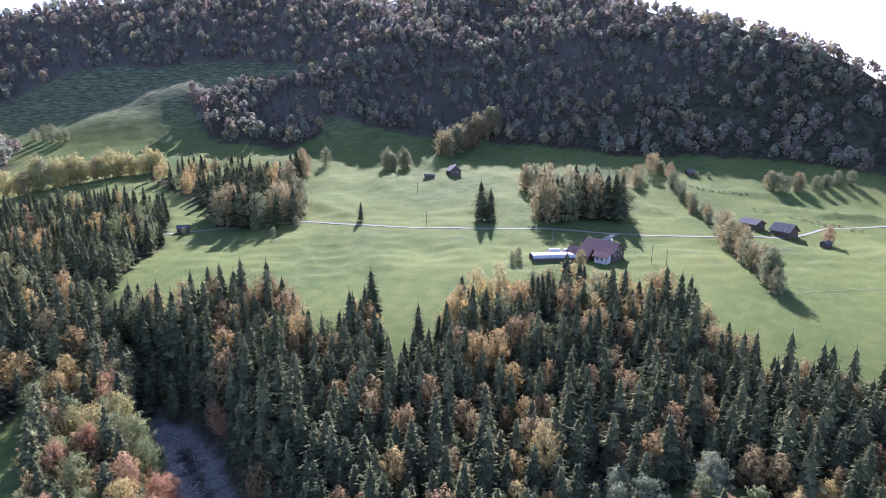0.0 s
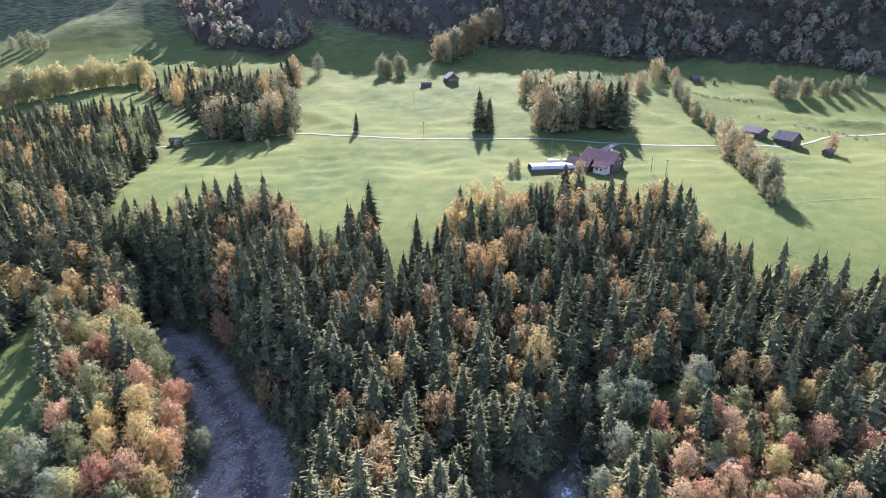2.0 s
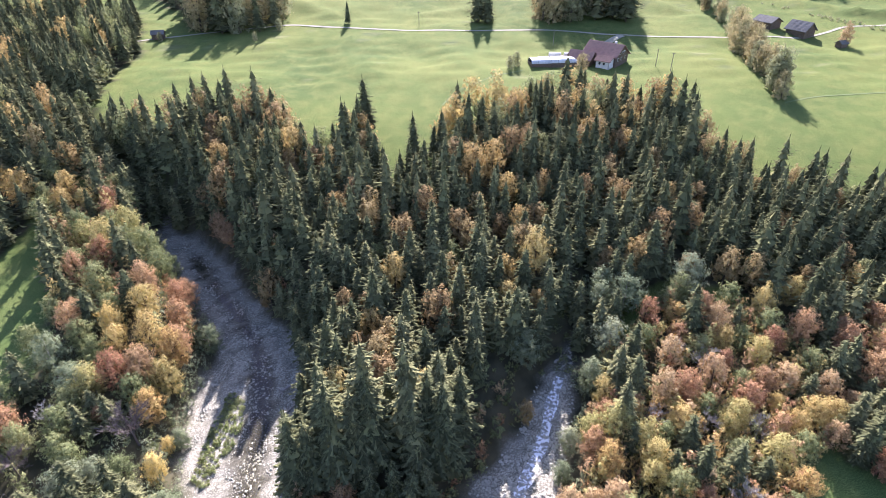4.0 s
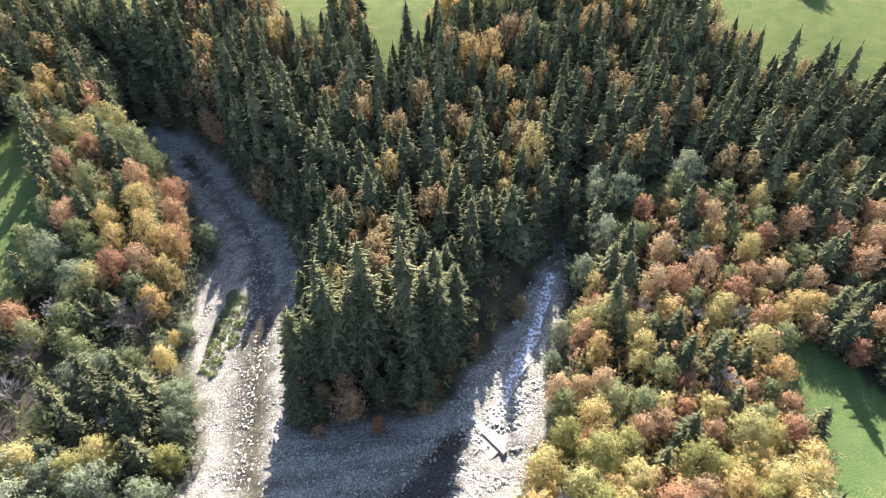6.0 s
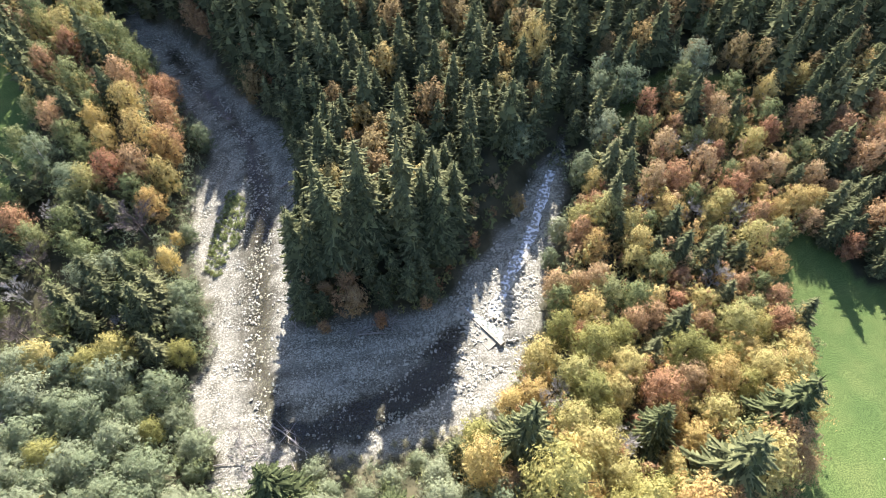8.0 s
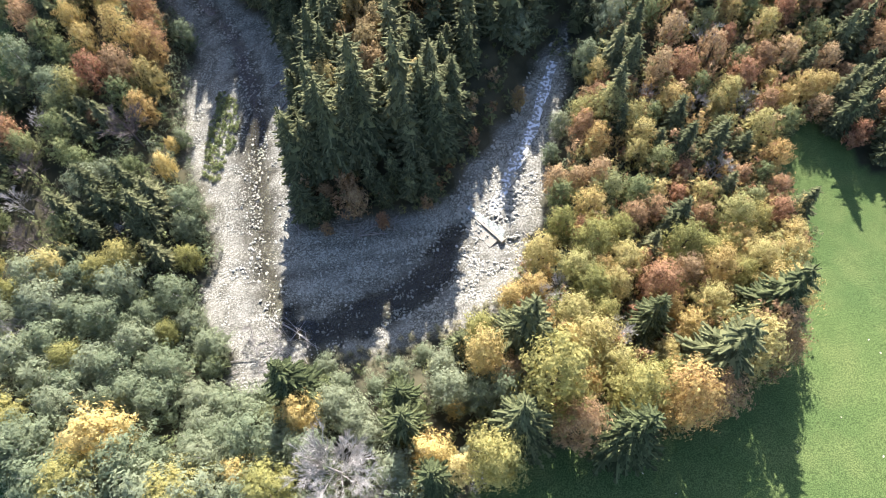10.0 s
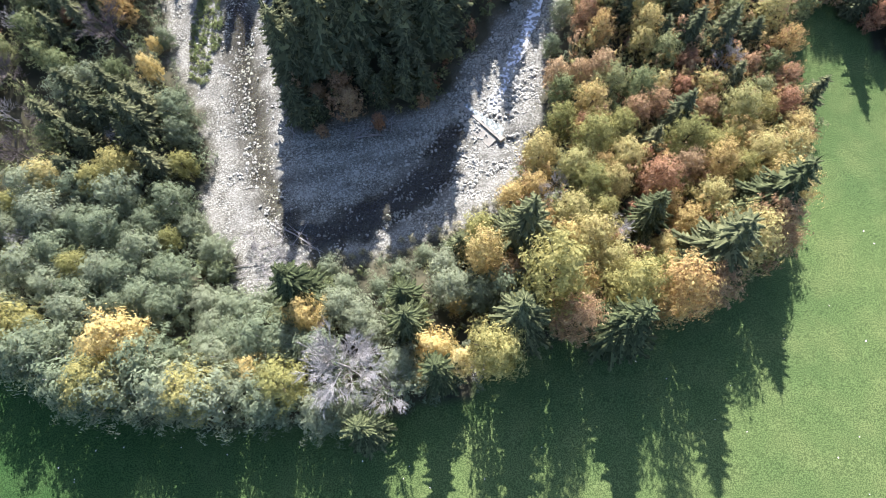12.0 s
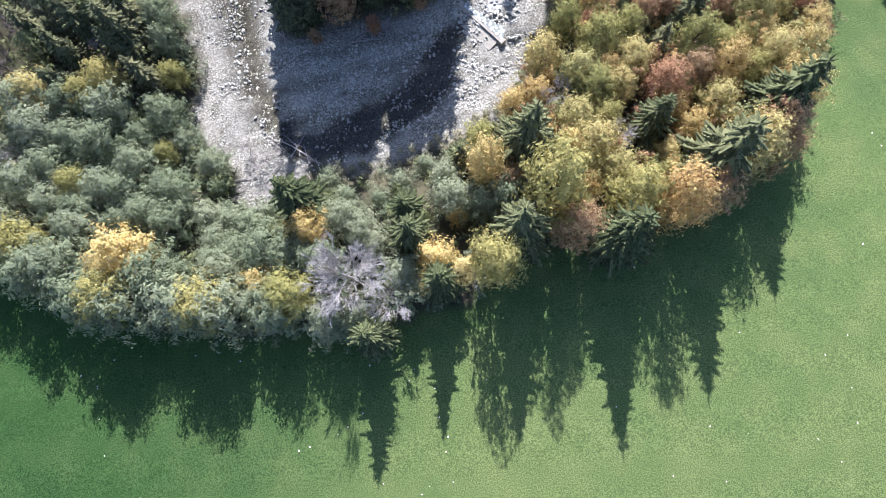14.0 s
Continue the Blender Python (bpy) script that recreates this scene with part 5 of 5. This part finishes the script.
def window(root, at, turn, wide=1.0, tall=1.2):
    f = box("window", (wide + 0.24, 0.12, tall + 0.24), FRAME_WHITE, root, at, (0, 0, turn), 0.02, "white framed window")
    box("pane", (wide, 0.06, tall), GLASS, f, (0, -0.06, 0), (0, 0, 0), 0.0, "dark glass pane")


def building(name, label, x, y, turn):
    root = new(name)
    root.matrix_basis = pose(x, y, ground_at(x, y), 0, 0, turn)
    return tagged(root, label, "building")


house = building("farmhouse", "large timber farmhouse with red brown tiled roofs and chimney", 81, 279, -44)
gable(house, 17, 12, 4.6, 4.4)
gable(house, 11, 8, 3.0, 2.6, (-7.5, -8.6, 0), 8, WALL_WOOD, ROOF_RED)
gable(house, 6.5, 5.5, 3.4, 1.4, (4.6, -8.2, 0), 4, PLASTER, ROOF_RED)
box("chimney", (0.9, 0.9, 2.6), PLASTER, house, (4.0, 1.0, 8.8), bevel=0.05)
for k in range(3):
    window(house, (8.56, -3.2 + 3.2 * k, 3.0), 90)
    window(house, (8.56, -2.0 + 2.0 * k, 5.8), 90, 0.8, 1.0)
for k in range(2):
    window(house, (-0.6 + 1.8 * k, -6.06, 3.2), 0)
    window(house, (3.4 + 2.2 * k, -11.0, 2.0), 0)

shed = building("tunnel_shed", "long low shed with a curved white sheet roof", 55.5, 276.5, 6)
for k in range(7):
    v, f = [], []
    for i in range(9):
        t = math.pi * i / 8
        for dx in (0, 3.15):
            for r0 in (4.0, 3.9):
                v.append((-11.35 + 3.25 * k + dx, r0 * math.cos(t), 1.4 + r0 * 0.52 * math.sin(t)))
        if i:
            b = 4 * i
            f += [(b - 4, b, b + 2, b - 2), (b - 3, b - 1, b + 3, b + 1), (b - 4, b - 3, b + 1, b), (b - 2, b + 2, b + 3, b - 1)]
    mesh_object("roof_sheet", v, f, WHITE_SHEET, shed, smooth_faces=False)
for s in (-1, 1):
    box("wall", (22.8, 0.2, 3.2), WALL_WOOD, shed, (0, s * 3.9, -0.1))
    box("end_wall", (0.2, 7.6, 3.0), WALL_WOOD, shed, (s * 11.35, 0, 0.0))
for x, y, turn, long, wide, label, roof in ((185, 333, -66, 11, 8, "plain grey timber barn with a flat pitched roof", ROOF_GREY), (197, 320, -64, 11, 8.5, "weathered timber barn with a steep grey roof", ROOF_GREY)):
    b = building("barn", label, x, y, turn)
    gable(b, long, wide, 3.0, 2.2 if y > 330 else 3.6, roof_mat=roof)
    box("barn_door", (0.14, 3.0, 2.8), WALL_WOOD, b, (long / 2 + 0.1, 0, 1.4))
hut = building("alpine_hut", "dark timber hut with a pale roof edge on the upper meadow", 9, 475, 12)
gable(hut, 13, 9, 3.2, 3.6, turn=90, roof_mat=ROOF_GREY)
for k in range(3):
    window(hut, (-2.4 + 2.4 * k, -6.55, 2.0), 0, 0.9, 1.0)
box("chimney", (0.8, 0.8, 1.6), PLASTER, hut, (1.2, 0, 6.8), bevel=0.04)
for x, y, turn, long, wide, wall, rise, label in ((-11, 462, 5, 8, 4, 2.2, 0.8, "small low shed with a pale roof on the upper meadow"), (-151, 323, 12, 6, 4.5, 2.6, 1.5, "small pale roofed hay shed beside the track"),
                                                  (197, 452, 0, 6, 5, 2.4, 1.8, "small dark timber shed below the forest"), (209, 301, 20, 4.5, 3.5, 2.0, 1.2, "little wooden shelter under a rust coloured tree")):
    b = building("hay_shed", label, x, y, turn)
    gable(b, long, wide, wall, rise, roof_mat=ROOF_GREY, over=0.5)
def trailer(x, y, turn):
    root = new("farm_trailer")
    root.matrix_basis = pose(x, y, ground_at(x, y), 0, 0, turn)
    tagged(root, "white covered farm trailer parked behind the long shed", "trailer")
    box("cover", (6.0, 2.3, 1.7), WHITE_SHEET, root, (0, 0, 1.75), bevel=0.25)
    box("bed", (6.2, 2.4, 0.3), WALL_WOOD, root, (0, 0, 0.8), bevel=0.03)
    for sx in (-1.6, 1.6):
        for sy in (-1.1, 1.1):
            v, f = [], []
            tube(v, f, (0, -0.15, 0), (0, 0.15, 0), 0.42, 0.42, 12)
            f += [tuple(range(11, -1, -1)), tuple(range(12, 24))]
            mesh_object("wheel", v, f, GLASS, root).matrix_basis = pose(sx, sy, 0.42)
    v, f = [], []
    tube(v, f, (3.0, 0, 0.75), (4.6, 0, 0.55), 0.07, 0.05, 6)
    mesh_object("drawbar", v, f, GLASS, root)


trailer(66, 288, 12)
trailer(58, 286, -8)
POLE = plain("grey_wooden_pole", (0.2, 0.17, 0.14), 0.9)


def pole(x, y, tall):
    v, f = [], []
    tube(v, f, (0, 0, -0.5), (0, 0, tall), 0.16, 0.11, 6)
    tube(v, f, (-0.9, 0, tall - 0.5), (0.9, 0, tall - 0.5), 0.07, 0.07, 4)
    ob = mesh_object("utility_pole", v, f, POLE)
    ob.matrix_basis = pose(x, y, ground_at(x, y))
    tagged(ob, "slender wooden utility pole on the meadow", "pole", group="utility poles")


for x, y in ((60, 303), (-10, 340), (102, 268), (107, 262), (-19, 420)):
    pole(x, y, 8)


def fallen_leaves():
    """Pale leaves blown out over the mown meadow, too many to count."""
    r = random.Random(88)
    v, f = [], []
    for k in range(110):
        x, y = r.uniform(-70, 95), r.uniform(-38, 30)
        if x < 62 and y > 2 + max(0, x - 10) * 0.3:
            continue
        z, a, w = ground_at(x, y) + 0.06, r.uniform(0, 6.28), r.uniform(0.06, 0.16)
        c, d = math.cos(a) * w, math.sin(a) * w
        b = len(v)
        v += [(x + c * 1.6, y + d * 1.6, z), (x - d, y + c, z + 0.05), (x - c * 1.6, y - d * 1.6, z), (x + d, y - c, z + 0.04)]
        f += [(b, b + 1, b + 2), (b, b + 2, b + 3)]
    tagged(mesh_object("fallen_leaves", v, f, plain("pale_fallen_leaf", (0.62, 0.58, 0.46), 0.8, (0.5, 0.42, 0.3), 0.5)), "pale fallen leaves lying on the mown meadow", "leaves", kind="stuff")


fallen_leaves()
